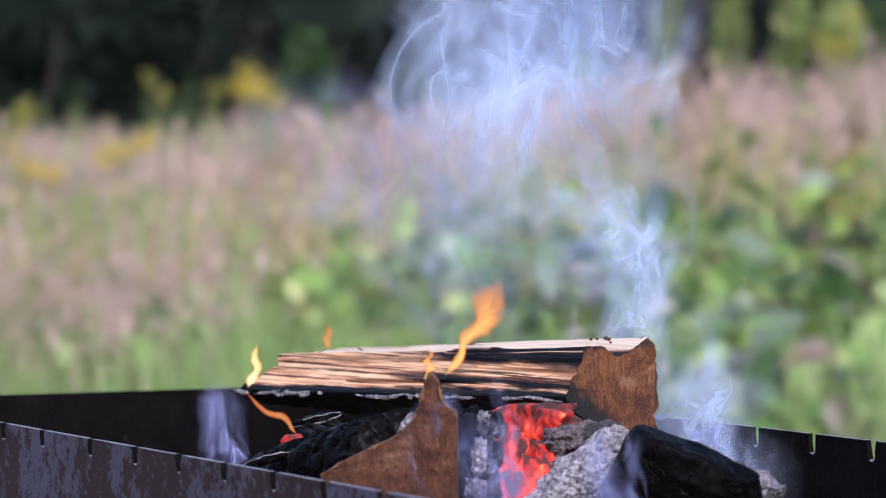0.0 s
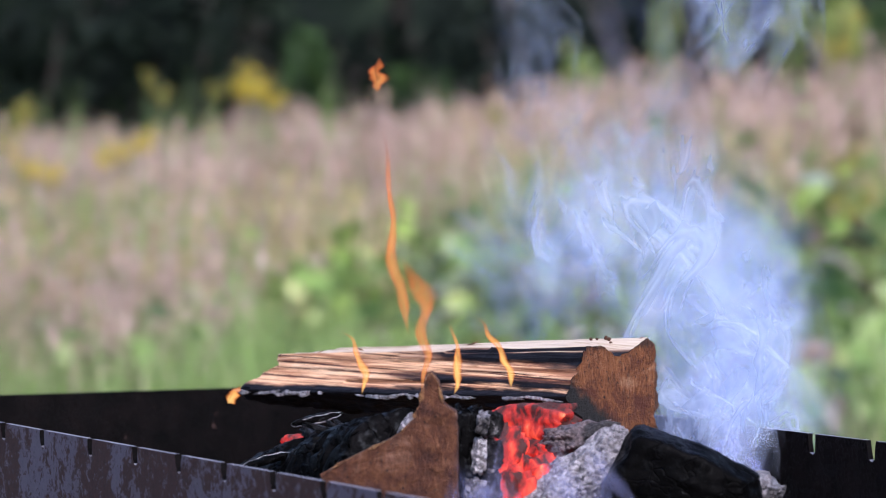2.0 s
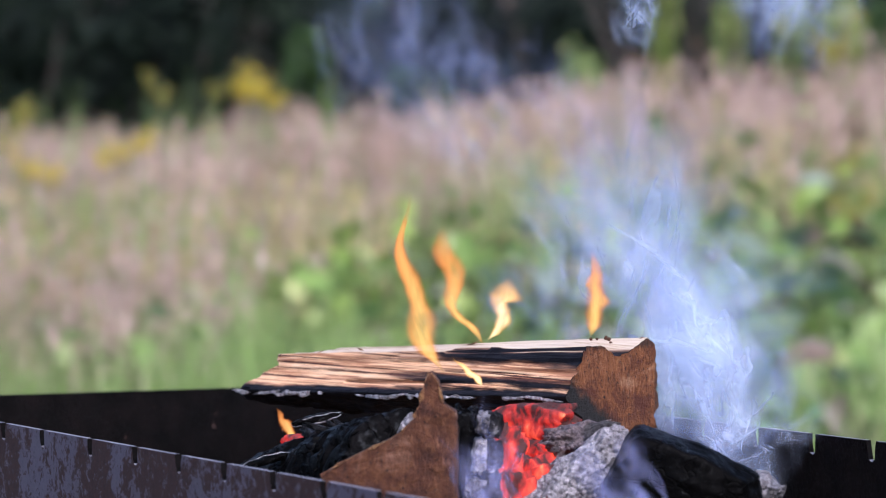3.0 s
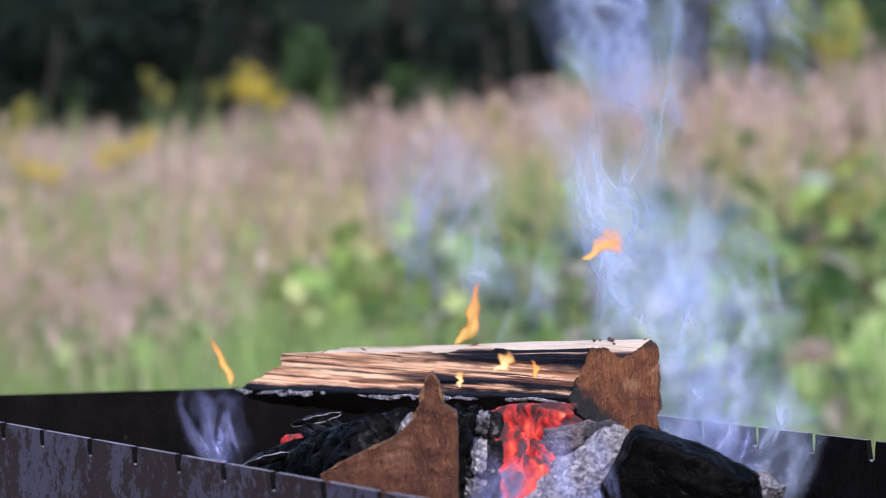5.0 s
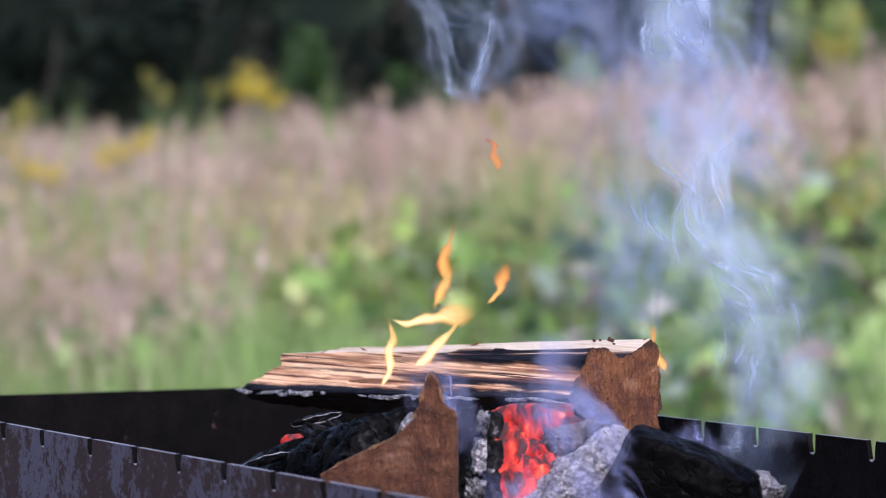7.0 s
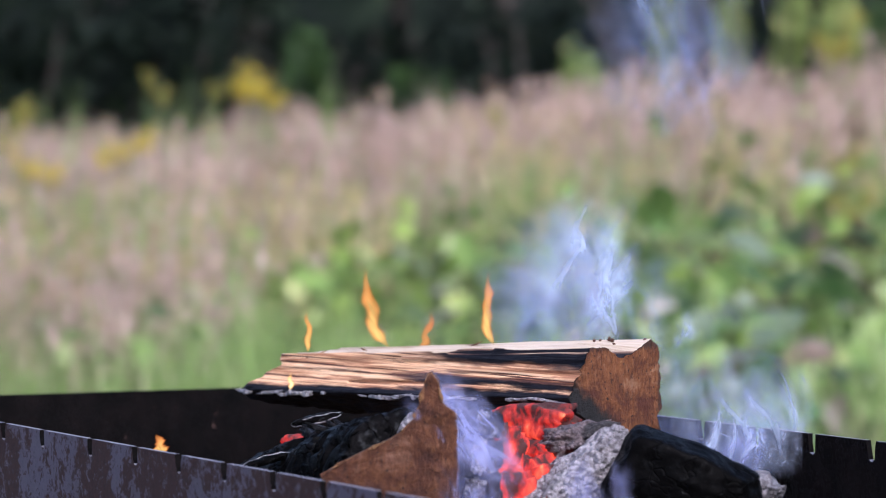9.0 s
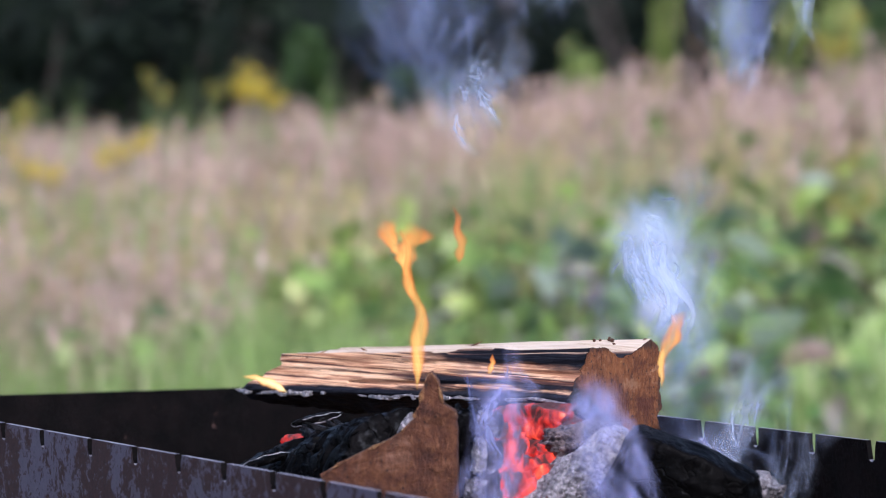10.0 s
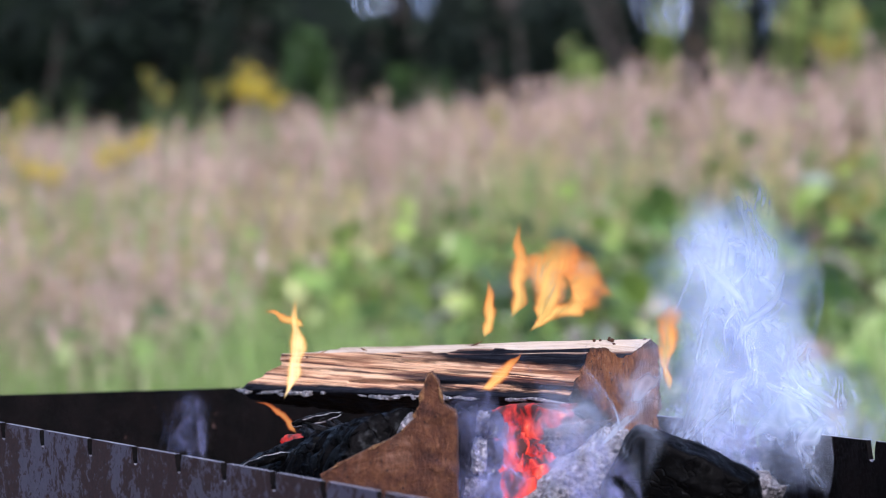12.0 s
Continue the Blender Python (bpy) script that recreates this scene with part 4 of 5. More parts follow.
    rng = np.random.default_rng(seed)
    k = max(6, count // 60)
    cl = rng.normal(size=(k, 3))
    cl = cl / np.linalg.norm(cl, axis=1)[:, None] * rng.uniform(hollow, 1.0, (k, 1))
    verts, faces = [], []
    for i in range(count):
        c = cl[rng.integers(k)] * size + rng.normal(size=3) * np.array(size) * 0.16 + centre
        n, t = rng.normal(size=3), rng.normal(size=3)
        n /= np.linalg.norm(n)
        t -= n * np.dot(n, t)
        t /= np.linalg.norm(t)
        b = np.cross(n, t)
        s = leaf * rng.uniform(0.6, 1.3)
        j = len(verts)
        verts += [tuple(c - t * s), tuple(c + b * s * 0.5 + n * s * 0.15), tuple(c + t * s), tuple(c - b * s * 0.5 + n * s * 0.15)]
        faces.append((j, j + 1, j + 2, j + 3))
    return verts, faces


def tree(x, y, height, seed, mat=None, low=1.2, leaves=1500, leaf=0.11, label="tall dark broadleaf tree at the wood's edge", radius=0.13):
    rnd = random.Random(seed)
    g = thing("tree", pose(x, y, rise(x, y) - 0.05), label, "tree", "trees of the wood")
    b = rnd.uniform(-0.3, 0.3)
    pts = [(b * t * t, 0.1 * math.sin(t * 4), height * t) for t in (0, 0.15, 0.35, 0.6, 0.85)]
    part("trunk", tube(pts, [radius * 1.2, radius, radius * 0.8, radius * 0.5, radius * 0.2], 9), M_BARK, g)
    for k in range(6):
        z = height * (0.3 + 0.09 * k)
        a = k * 2.4 + rnd.random()
        r = height * 0.2
        part("limb", tube([(b * 0.2, 0, z), (math.cos(a) * r * 0.5, math.sin(a) * r * 0.5, z + r * 0.35), (math.cos(a) * r, math.sin(a) * r, z + r * 0.5)], [radius * 0.4, radius * 0.25, radius * 0.08], 6), M_BARK, g)
    v, f = foliage(leaves, np.array((b * 0.5, 0, (height + low) / 2 + 0.6)), np.array((height * 0.3, height * 0.26, (height - low) / 2)), leaf, seed)
    tagged(raw("crown", v, f, mat or M_FOREST_SHADE, g), "crown of many small leaves", kind="stuff")
    return g


def shrub(x, y, size, seed, mat=None, leaves=700, leaf=0.07, label="shrub of the wood with its shade put into dark green leaves", slim=1.0):
    rnd = random.Random(seed)
    g = thing("shrub", pose(x, y, rise(x, y) - 0.05), label, "shrub", "undergrowth of the wood")
    for k in range(4):
        a = rnd.uniform(0, math.tau)
        part("branch", tube([(0, 0, 0), (math.cos(a) * size * 0.2, math.sin(a) * size * 0.2, size * 0.6), (math.cos(a) * size * 0.4, math.sin(a) * size * 0.4, size * 1.1)], [0.025, 0.015, 0.006], 6), M_BARK, g)
    v, f = foliage(leaves, np.array((0, 0, size * 0.75)), np.array((size * 0.6 * slim, size * 0.5 * slim, size * 0.62)), leaf, seed, 0.1)
    tagged(raw("crown", v, f, mat or M_FOREST_SHADE, g), "crown of many small leaves", kind="stuff")
    return g


def build_wood():
    rnd = random.Random(31)
    k = 0
    for y, n, span in ((33, 7, 6), (40, 8, 8), (48, 9, 10)):
        for i in range(n):
            x = (i + 0.5 + rnd.uniform(-0.3, 0.3)) / n * 2 * span - span
            tree(x, y + rnd.uniform(-1.5, 1.5), rnd.uniform(8, 12), 700 + k, None, rnd.uniform(1.0, 2.4), 1700, 0.16, radius=rnd.uniform(0.09, 0.17))
            k += 1
    for i in range(22):
        x = -6 + 12 * (i + rnd.random()) / 22
        shrub(x, rnd.uniform(28.5, 33), rnd.uniform(0.9, 1.9), 800 + i, None, 900, 0.08)
    # lighter growth; the sun or half shade on it is put into its leaf colour
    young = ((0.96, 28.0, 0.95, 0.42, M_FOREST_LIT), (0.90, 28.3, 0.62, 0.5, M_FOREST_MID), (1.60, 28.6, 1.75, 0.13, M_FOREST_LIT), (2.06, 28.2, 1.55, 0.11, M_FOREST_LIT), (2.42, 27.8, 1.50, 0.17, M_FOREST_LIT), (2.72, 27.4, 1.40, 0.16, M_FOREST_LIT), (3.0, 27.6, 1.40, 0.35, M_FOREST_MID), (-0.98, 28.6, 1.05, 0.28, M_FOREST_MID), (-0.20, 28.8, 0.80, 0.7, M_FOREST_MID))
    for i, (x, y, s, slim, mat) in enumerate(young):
        shrub(x, y, s, 850 + i, mat, 800, 0.075, "young shrub at the edge of the wood with sunlight put into its leaf colour" if mat is M_FOREST_LIT else "green shrub at the edge of the wood with half shade put into its leaf colour", slim)
    for i, (x, r) in enumerate(((1.78, 0.08), (1.93, 0.05), (2.22, 0.07), (2.66, 0.07))):
        tree(x * 1.12, 30.4 + 0.3 * i, 9, 880 + i, None, 3.5, 700, 0.14, "slender dark-trunked tree at the wood's edge", r)
    # a dark sheet stands in for the shade deep in the wood behind
    bm = bmesh.new()
    rows = []
    for j in range(14):
        rows.append([])
        for i in range(61):
            a = radians(-36 + 72 * i / 60)
            r = 62 + 2.5 * noise.noise(Vector((i * 0.5, j * 0.5, 1)))
            z = 1.0 + j * 1.2 + (1.5 * noise.noise(Vector((i * 0.4, 7, 0))) if j == 13 else 0)
            rows[-1].append(bm.verts.new((math.sin(a) * r, math.cos(a) * r, z - 0.6)))
    for a, b in zip(rows, rows[1:]):
        for i in range(60):
            bm.faces.new((a[i], a[i + 1], b[i + 1], b[i]))
    tagged(part("backdrop", bm, M_FOREST_SHADE), "dark sheet put in for the shaded depth of the wood", "backdrop", kind="structure")


build_wood()


# ---- flames ----
PROFILE = {
    "ribbon": lambda u: (0.30 + 0.70 * math.sin(math.pi * u ** 0.8)) * min(1.0, u * 7) * (1 - u) ** 0.45,
    "club": lambda u: (0.14 + 0.86 * u ** 1.3) * min(1.0, u * 7) * min(1.0, (1 - u) * 4.5) ** 0.7,
    "drop": lambda u: 1.9 * (0.10 + u) ** 0.75 * (1 - u) ** 1.05 * min(1.0, u * 6),
}


def tongue(form, height, width, bend, hook, seed, depth=0.35):
    """One winding, ragged tongue of flame, thin at its root: an even ribbon, a club that widens upwards, or a drop that tapers."""
    rnd = random.Random(seed)
    bm = bmesh.new()
    uvl = bm.loops.layers.uv.new("UVMap")
    ph = rnd.uniform(-0.5, 0.5)
    n, sides = 40, 14
    rows = []
    for i in range(n + 1):
        u = i / n
        rag = 1 + 0.55 * noise.fractal(Vector((u * 5.0, seed * 2.3, 1)), 1.0, 2.0, 3)
        w = width * PROFILE[form](u) * max(0.3, rag) + 0.0002
        sway = bend * height * math.sin(math.pi * u) * (1 + 0.3 * ph) + 0.35 * bend * height * math.sin(u * 9 + ph) * u * (1 - u) * 3
        cx = sway + hook * height * u ** 4 + 0.45 * width * noise.noise(Vector((u * 4, seed * 1.7, 3))) * math.sin(math.pi * u)
        cx += 0.075 * height * noise.noise(Vector((u * 3.4, seed * 3.3, 6))) * min(1.0, u * 3)
        cy = 0.3 * bend * height * u * math.cos(u * 4 + ph)
        skew = 0.8 * noise.noise(Vector((u * 3, seed, 8)))
        rows.append([bm.verts.new((cx + w * math.cos(k * math.tau / sides), cy + w * depth * math.sin(k * math.tau / sides), height * u + skew * w * math.cos(k * math.tau / sides))) for k in range(sides)])
    for i in range(n):
        for k in range(sides):
            k2 = (k + 1) % sides
            f = bm.faces.new((rows[i][k], rows[i][k2], rows[i + 1][k2], rows[i + 1][k]))
            for lp, (a, kk) in zip(f.loops, ((i, k), (i, k2), (i + 1, k2), (i + 1, k))):
                lp[uvl].uv = (a / n, 0.5 + 0.5 * math.cos(kk * math.tau / sides))
    return bm


HEAT = {"o": (M_FLAME, "yellow-orange tongue of flame"), "r": (M_FLAME_RED, "thin translucent orange-red flame"), "h": (M_FLAME_HOT, "small bright yellow flame")}
FIRE = thing("fire", pose(0, 0, 0), "open wood fire with yellow and orange flames licking round the log", "fire")
FLARES = []


def flare(form, heat, height, width, bend, hook, rows):
    """A flame that shoots up from the coals at each of its rows (time, x, y, z, lean), sways there and dies down again."""
    k = len(FLARES)
    mat, label = HEAT[heat]
    ob = part("flame", tongue(form, height, width, bend, hook, 7 + k), mat, FIRE, label)
    FLARES.append((ob, height, rows))


def move_flames():
    for k, (ob, height, rows) in enumerate(FLARES):
        keys = []
        for t, x, y, z, lean in rows:
            # at rest the flame lies low among the coals
            bed = GRILL.inverted() @ Vector((x, y, 0))
            nest = GRILL @ Vector((min(max(bed.x, 0.15), 0.62), 0.155, 0.0))
            side = 1 if lean >= 0 else -1
            down = pose(nest.x, nest.y, 0.700, 0, side * 84, 0)
            if not keys:
                keys.append((0.0, down) if t > 0.45 else (-0.4, down))
            torn = z > 0.85
            low = pose(x - 0.004, y, z - 0.050 - 0.2 * height, 0, lean * 0.6, -6)
            high = pose(x + 0.003, y, z + (0.060 if torn else 0.008), 0, lean + 6, 6)
            if t - 0.44 > keys[-1][0]:
                keys.append((t - 0.44, down))
            keys += [(t - 0.24, low), (t - 0.10, pose(x - 0.002, y, z - 0.012, 0, lean - 4, -4)), (t, pose(x, y, z, 0, lean, 0)), (t + 0.12, high)]
            if torn:
                keys.append((t + 0.26, pose(x + 0.006, y, z + 0.16, 0, lean + 10, 10)))
            else:
                keys.append((t + 0.26, pose(x + 0.002, y, z - 0.25 * height, 0, lean, 4)))
            keys.append((t + 0.44, down))
        keys = [(t, m) for t, m in keys if t >= 0.0 or t == -0.4]
        if keys[-1][0] < 12.0:
            keys.append((12.0, keys[-1][1]))
        walk(ob, keys)


def light_fire():
    flare("club", "o", 0.0565, 0.0134, 0.05, 0, [(0, 0.0003, 1.346, 0.8265, 30), (8.5, -0.0024, 1.350, 0.8263, 24)])
    flare("drop", "h", 0.0247, 0.0055, 0.1, 0.1, [(0, -0.1002, 1.476, 0.8131, 6), (3.5, -0.0911, 1.465, 0.8138, 5)])
    flare("ribbon", "r", 0.0369, 0.0029, 0.06, 0, [(0, -0.0733, 1.443, 0.7912, -52)])
    flare("ribbon", "o", 0.0159, 0.0044, 0.3, 0.2, [(0, -0.0098, 1.360, 0.8241, -6)])
    flare("drop", "r", 0.0148, 0.0051, 0.05, 0, [(0, -0.0603, 1.520, 0.8306, -6)])
    flare("drop", "o", 0.0673, 0.0102, 0.05, -0.03, [(0.5, -0.0016, 1.348, 0.8326, -4), (8, 0.0011, 1.345, 0.8328, -3)])
    flare("club", "h", 0.0218, 0.0072, 0.12, 0, [(0.5, -0.0033, 1.351, 0.8311, 20)])
    flare("ribbon", "o", 0.0288, 0.0039, 0.12, 0.1, [(0.5, 0.0137, 1.327, 0.8233, 9), (4.5, 0.0110, 1.331, 0.8231, 7), (8, 0.0164, 1.323, 0.8235, 7)])
    flare("club", "r", 0.0231, 0.0093, 0.05, 0, [(0.5, 0.0191, 1.418, 0.8753, -3)])
    flare("drop", "r", 0.0118, 0.0037, 0.05, 0, [(0.5, 0.0079, 1.433, 0.8918, -17)])
    flare("drop", "r", 0.0144, 0.0066, 0.1, 0.2, [(0.5, -0.0026, 1.447, 0.9528, -8)])
    flare("drop", "r", 0.0139, 0.0082, 0.1, 0, [(0.5, 0.0144, 1.424, 0.9386, -24)])
    flare("ribbon", "o", 0.0775, 0.0050, -0.17, 0.12, [(1, -0.0228, 1.473, 0.8353, -6), (3.5, -0.0054, 1.450, 0.8365, -5)])
    flare("club", "o", 0.0762, 0.0158, -0.07, 0.06, [(1, 0.0152, 1.423, 0.8483, -2)])
    flare("drop", "r", 0.0111, 0.0036, 0.05, 0, [(1, 0.0480, 1.378, 0.8476, -7)])
    flare("ribbon", "r", 0.0240, 0.0029, 0.1, 0, [(1, -0.0814, 1.453, 0.7973, -57)])
    flare("drop", "r", 0.0127, 0.0049, 0.1, 0, [(1, -0.0503, 1.413, 0.7939, -6)])
    flare("ribbon", "r", 0.0833, 0.0056, 0.06, 0, [(1.5, -0.0573, 1.516, 0.8332, -3)])
    flare("ribbon", "o", 0.0848, 0.0086, -0.14, 0.06, [(1.5, -0.0603, 1.520, 0.8957, 23)])
    flare("club", "r", 0.0203, 0.0072, 0.1, 0, [(1.5, -0.0376, 1.492, 0.8817, -21)])
    flare("ribbon", "o", 0.1022, 0.0135, 0.05, 0, [(1.5, 0.0836, 1.358, 0.8403, -19)])
    flare("drop", "r", 0.0660, 0.0103, -0.05, 0, [(1.5, 0.0768, 1.358, 0.8553, -18)])
    flare("drop", "h", 0.0416, 0.0094, 0.08, -0.05, [(1.5, 0.0124, 1.329, 0.8189, -17), (4.5, 0.0070, 1.336, 0.8184, -14)])
    flare("club", "r", 0.0259, 0.0112, 0.1, 0.1, [(1.5, 0.0060, 1.435, 0.8520, 9)])
    flare("ribbon", "r", 0.1113, 0.0046, -0.06, -0.05, [(2, -0.0170, 1.465, 0.8392, -5), (3.5, -0.0112, 1.458, 0.8395, -4)])
    flare("drop", "r", 0.0189, 0.0076, 0, 0, [(2, -0.0337, 1.487, 0.9647, 2)])
    flare("club", "r", 0.0688, 0.0090, 0.1, 0, [(2, -0.0107, 1.361, 0.8169, -7)])
    flare("ribbon", "o", 0.0349, 0.0032, 0.15, -0.1, [(2, -0.0402, 1.400, 0.8144, -16), (8.5, -0.0488, 1.412, 0.8137, -13)])
    flare("ribbon", "o", 0.0353, 0.0035, 0.14, 0, [(2, 0.0051, 1.339, 0.8182, -6)])
    flare("ribbon", "o", 0.0385, 0.0031, 0.12, 0, [(2, 0.0321, 1.301, 0.8233, -27)])
    flare("drop", "o", 0.0150, 0.0067, 0.05, 0, [(2, -0.0038, 1.351, 0.8079, -2)])
    flare("drop", "o", 0.0114, 0.0048, 0.05, 0, [(2, -0.1045, 1.360, 0.8128, 33)])
    flare("club", "o", 0.0849, 0.0125, 0.09, 0, [(2.5, 0.0003, 1.346, 0.8205, 14), (7.5, -0.0052, 1.353, 0.8201, 11)])
    flare("ribbon", "r", 0.0374, 0.0055, -0.16, 0.1, [(2.5, -0.0038, 1.351, 0.8202, 19), (7.5, -0.0093, 1.359, 0.8197, 15)])
    flare("club", "r", 0.0082, 0.0063, 0, 0, [(2.5, 0.0591, 1.362, 0.8962, 0)])
    flare("ribbon", "o", 0.0904, 0.0086, -0.1, 0, [(3, 0.0011, 1.345, 0.8274, -11)])
    flare("club", "o", 0.0639, 0.0121, -0.14, -0.1, [(3, 0.0208, 1.415, 0.8374, -15)])
    flare("club", "h", 0.0340, 0.0120, 0.08, 0.05, [(3, 0.0219, 1.414, 0.8403, 18), (8, 0.0051, 1.436, 0.8392, 15)])
    flare("drop", "o", 0.0431, 0.0083, 0.1, 0, [(3, 0.0713, 1.358, 0.8449, 1)])
    flare("ribbon", "h", 0.0201, 0.0027, 0.1, 0.1, [(3, 0.0190, 1.319, 0.8235, -53)])
    flare("drop", "o", 0.0198, 0.0050, 0.1, 0, [(3, -0.0763, 1.446, 0.7872, -25)])
    flare("drop", "o", 0.0380, 0.0070, 0.1, 0, [(5, 0.0045, 1.437, 0.8363, 21)])
    flare("club", "o", 0.0254, 0.0108, 0.1, 0, [(5, 0.0658, 1.358, 0.8827, 54)])
    flare("ribbon", "o", 0.0315, 0.0034, 0.1, 0, [(5, -0.1095, 1.487, 0.8125, -25), (7.5, -0.0911, 1.465, 0.8138, -20)])
    flare("club", "h", 0.0134, 0.0070, 0.05, 0, [(5, 0.0235, 1.313, 0.8306, 41)])
    flare("drop", "o", 0.0099, 0.0034, 0.1, 0, [(5, 0.0431, 1.285, 0.8290, -12)])
    flare("club", "h", 0.0089, 0.0045, 0, 0, [(5, 0.0076, 1.336, 0.8217, 5)])
    flare("ribbon", "o", 0.0889, 0.0040, 0.04, 0, [(5.5, -0.0182, 1.371, 0.8176, 3), (8.5, -0.0351, 1.393, 0.8162, 2)])
    flare("club", "o", 0.0312, 0.0062, 0.06, 0, [(3.5, 0.0086, 1.334, 0.8307, 6), (5.5, 0.0140, 1.327, 0.8311, 8)])
    flare("drop", "r", 0.0289, 0.0142, 0.1, 0.1, [(5.5, -0.0170, 1.465, 0.9184, 6)])
    flare("drop", "r", 0.0265, 0.0042, 0.1, 0, [(5.5, -0.0346, 1.488, 0.9502, 9)])
    flare("drop", "r", 0.0276, 0.0038, 0.1, 0, [(5.5, -0.0243, 1.475, 0.9010, -6)])
    flare("club", "h", 0.0118, 0.0080, 0, 0, [(5.5, -0.0844, 1.457, 0.8138, -32)])
    flare("drop", "o", 0.0492, 0.0055, 0.05, 0, [(4, 0.0119, 1.330, 0.8210, 4), (6, 0.0119, 1.330, 0.8210, 5)])
    flare("ribbon", "r", 0.0154, 0.0029, 0.1, 0, [(6, 0.0040, 1.438, 0.8491, -16)])
    flare("drop", "o", 0.0132, 0.0031, 0.05, 0, [(6, 0.0416, 1.287, 0.8241, -5)])
    flare("ribbon", "r", 0.0583, 0.0036, 0.07, 0, [(6, -0.0274, 1.383, 0.8182, 5)])
    flare("club", "o", 0.0520, 0.0061, 0.06, 0.08, [(6, -0.0730, 1.442, 0.7912, -54)])
    flare("club", "h", 0.0087, 0.0057, 0, 0, [(4, -0.0823, 1.454, 0.8133, 39), (6, -0.0823, 1.454, 0.8133, 49)])
    flare("ribbon", "o", 0.1002, 0.0063, -0.09, 0, [(4.5, -0.0112, 1.458, 0.8395, -3), (6.5, -0.0287, 1.480, 0.8385, -3)])
    flare("drop", "o", 0.0635, 0.0076, 0.1, 0, [(4.5, -0.0097, 1.456, 0.8769, -5), (6.5, -0.0272, 1.478, 0.8763, -6)])
    flare("ribbon", "r", 0.0842, 0.0030, 0.05, 0, [(6.5, -0.0579, 1.517, 0.8337, 3)])
    flare("club", "h", 0.0234, 0.0080, 0.1, 0.2, [(6.5, 0.0084, 1.334, 0.8207, 39), (8.5, 0.0003, 1.346, 0.8200, 32)])
    flare("drop", "o", 0.0155, 0.0036, 0.05, 0, [(6.5, -0.0115, 1.362, 0.8152, 8)])
    flare("drop", "o", 0.0214, 0.0038, 0.1, 0, [(6.5, -0.0951, 1.470, 0.7884, -42)])
    flare("ribbon", "h", 0.0357, 0.0044, 0.1, 0, [(7, -0.0305, 1.387, 0.8185, 7)])
    flare("club", "h", 0.0453, 0.0096, 0.07, -0.05, [(7, -0.0273, 1.478, 0.8487, 85)])
    flare("ribbon", "h", 0.0339, 0.0044, 0.08, 0, [(7, -0.0148, 1.366, 0.8303, 43)])
    flare("ribbon", "o", 0.0477, 0.0054, 0.1, 0, [(7, -0.0054, 1.450, 0.8542, 9)])
    flare("club", "o", 0.0239, 0.0069, 0.1, 0, [(7, 0.0214, 1.415, 0.8585, 28)])
    flare("drop", "r", 0.0192, 0.0045, 0.1, 0, [(7, 0.0269, 1.407, 0.9246, -19)])
    flare("ribbon", "o", 0.0250, 0.0039, -0.1, 0, [(7, 0.1061, 1.320, 0.8302, -16)])
    flare("ribbon", "o", 0.0444, 0.0063, -0.14, -0.05, [(9, -0.0273, 1.478, 0.8333, -15)])
    flare("drop", "o", 0.0384, 0.0053, -0.1, 0, [(4, 0.0227, 1.413, 0.8375, -2), (9, 0.0255, 1.409, 0.8377, -3)])
    flare("drop", "o", 0.0229, 0.0034, 0.03, 0, [(9, -0.0717, 1.534, 0.8284, 0)])
    flare("drop", "o", 0.0109, 0.0067, 0, 0, [(9, -0.1352, 1.360, 0.7881, -22)])
    flare("drop", "r", 0.0224, 0.0042, 0.1, 0, [(9, -0.0126, 1.460, 0.8323, 16)])
    flare("drop", "h", 0.0097, 0.0025, 0, 0, [(9, -0.0772, 1.448, 0.8137, 0)])
    flare("ribbon", "o", 0.0832, 0.0067, 0.08, 0, [(9.5, -0.0024, 1.350, 0.8108, 31)])
    flare("drop", "r", 0.0206, 0.0057, 0.1, 0, [(9.5, 0.0337, 1.398, 0.8648, -28)])
    flare("drop", "o", 0.0193, 0.0052, 0, 0, [(9.5, 0.0564, 1.366, 0.9181, 75)])
    flare("club", "h", 0.0218, 0.0099, 0.05, 0, [(9.5, -0.0796, 1.451, 0.8127, -11)])
    flare("drop", "o", 0.0114, 0.0028, 0, 0, [(9.5, -0.0302, 1.387, 0.8241, 47)])
    flare("ribbon", "o", 0.0828, 0.0063, 0.05, 0.03, [(4, 0.0011, 1.345, 0.8192, -6), (10, -0.0126, 1.363, 0.8181, -7)])
    flare("club", "o", 0.0313, 0.0143, -0.12, -0.2, [(10, -0.0184, 1.467, 0.8679, 15)])
    flare("club", "o", 0.0277, 0.0095, 0.1, 0.2, [(10, -0.0199, 1.469, 0.8737, -39)])
    flare("ribbon", "r", 0.0313, 0.0049, 0.06, 0, [(10, 0.0079, 1.433, 0.8777, -6)])
    flare("drop", "h", 0.0258, 0.0046, 0.08, 0, [(10, -0.0784, 1.449, 0.8125, -70)])
    flare("club", "o", 0.0392, 0.0079, -0.08, 0.1, [(10, 0.1040, 1.320, 0.8221, 14)])
    flare("drop", "o", 0.0107, 0.0031, 0, 0, [(10, 0.0224, 1.315, 0.8291, 6)])
    flare("ribbon", "o", 0.0887, 0.0075, 0.05, -0.04, [(10.5, -0.0044, 1.352, 0.8188, 8)])
    flare("ribbon", "o", 0.0871, 0.0090, 0.1, 0, [(10.5, 0.0144, 1.424, 0.8341, 14)])
    flare("ribbon", "h", 0.0278, 0.0054, 0.08, -0.1, [(10.5, -0.0778, 1.448, 0.8034, -26)])
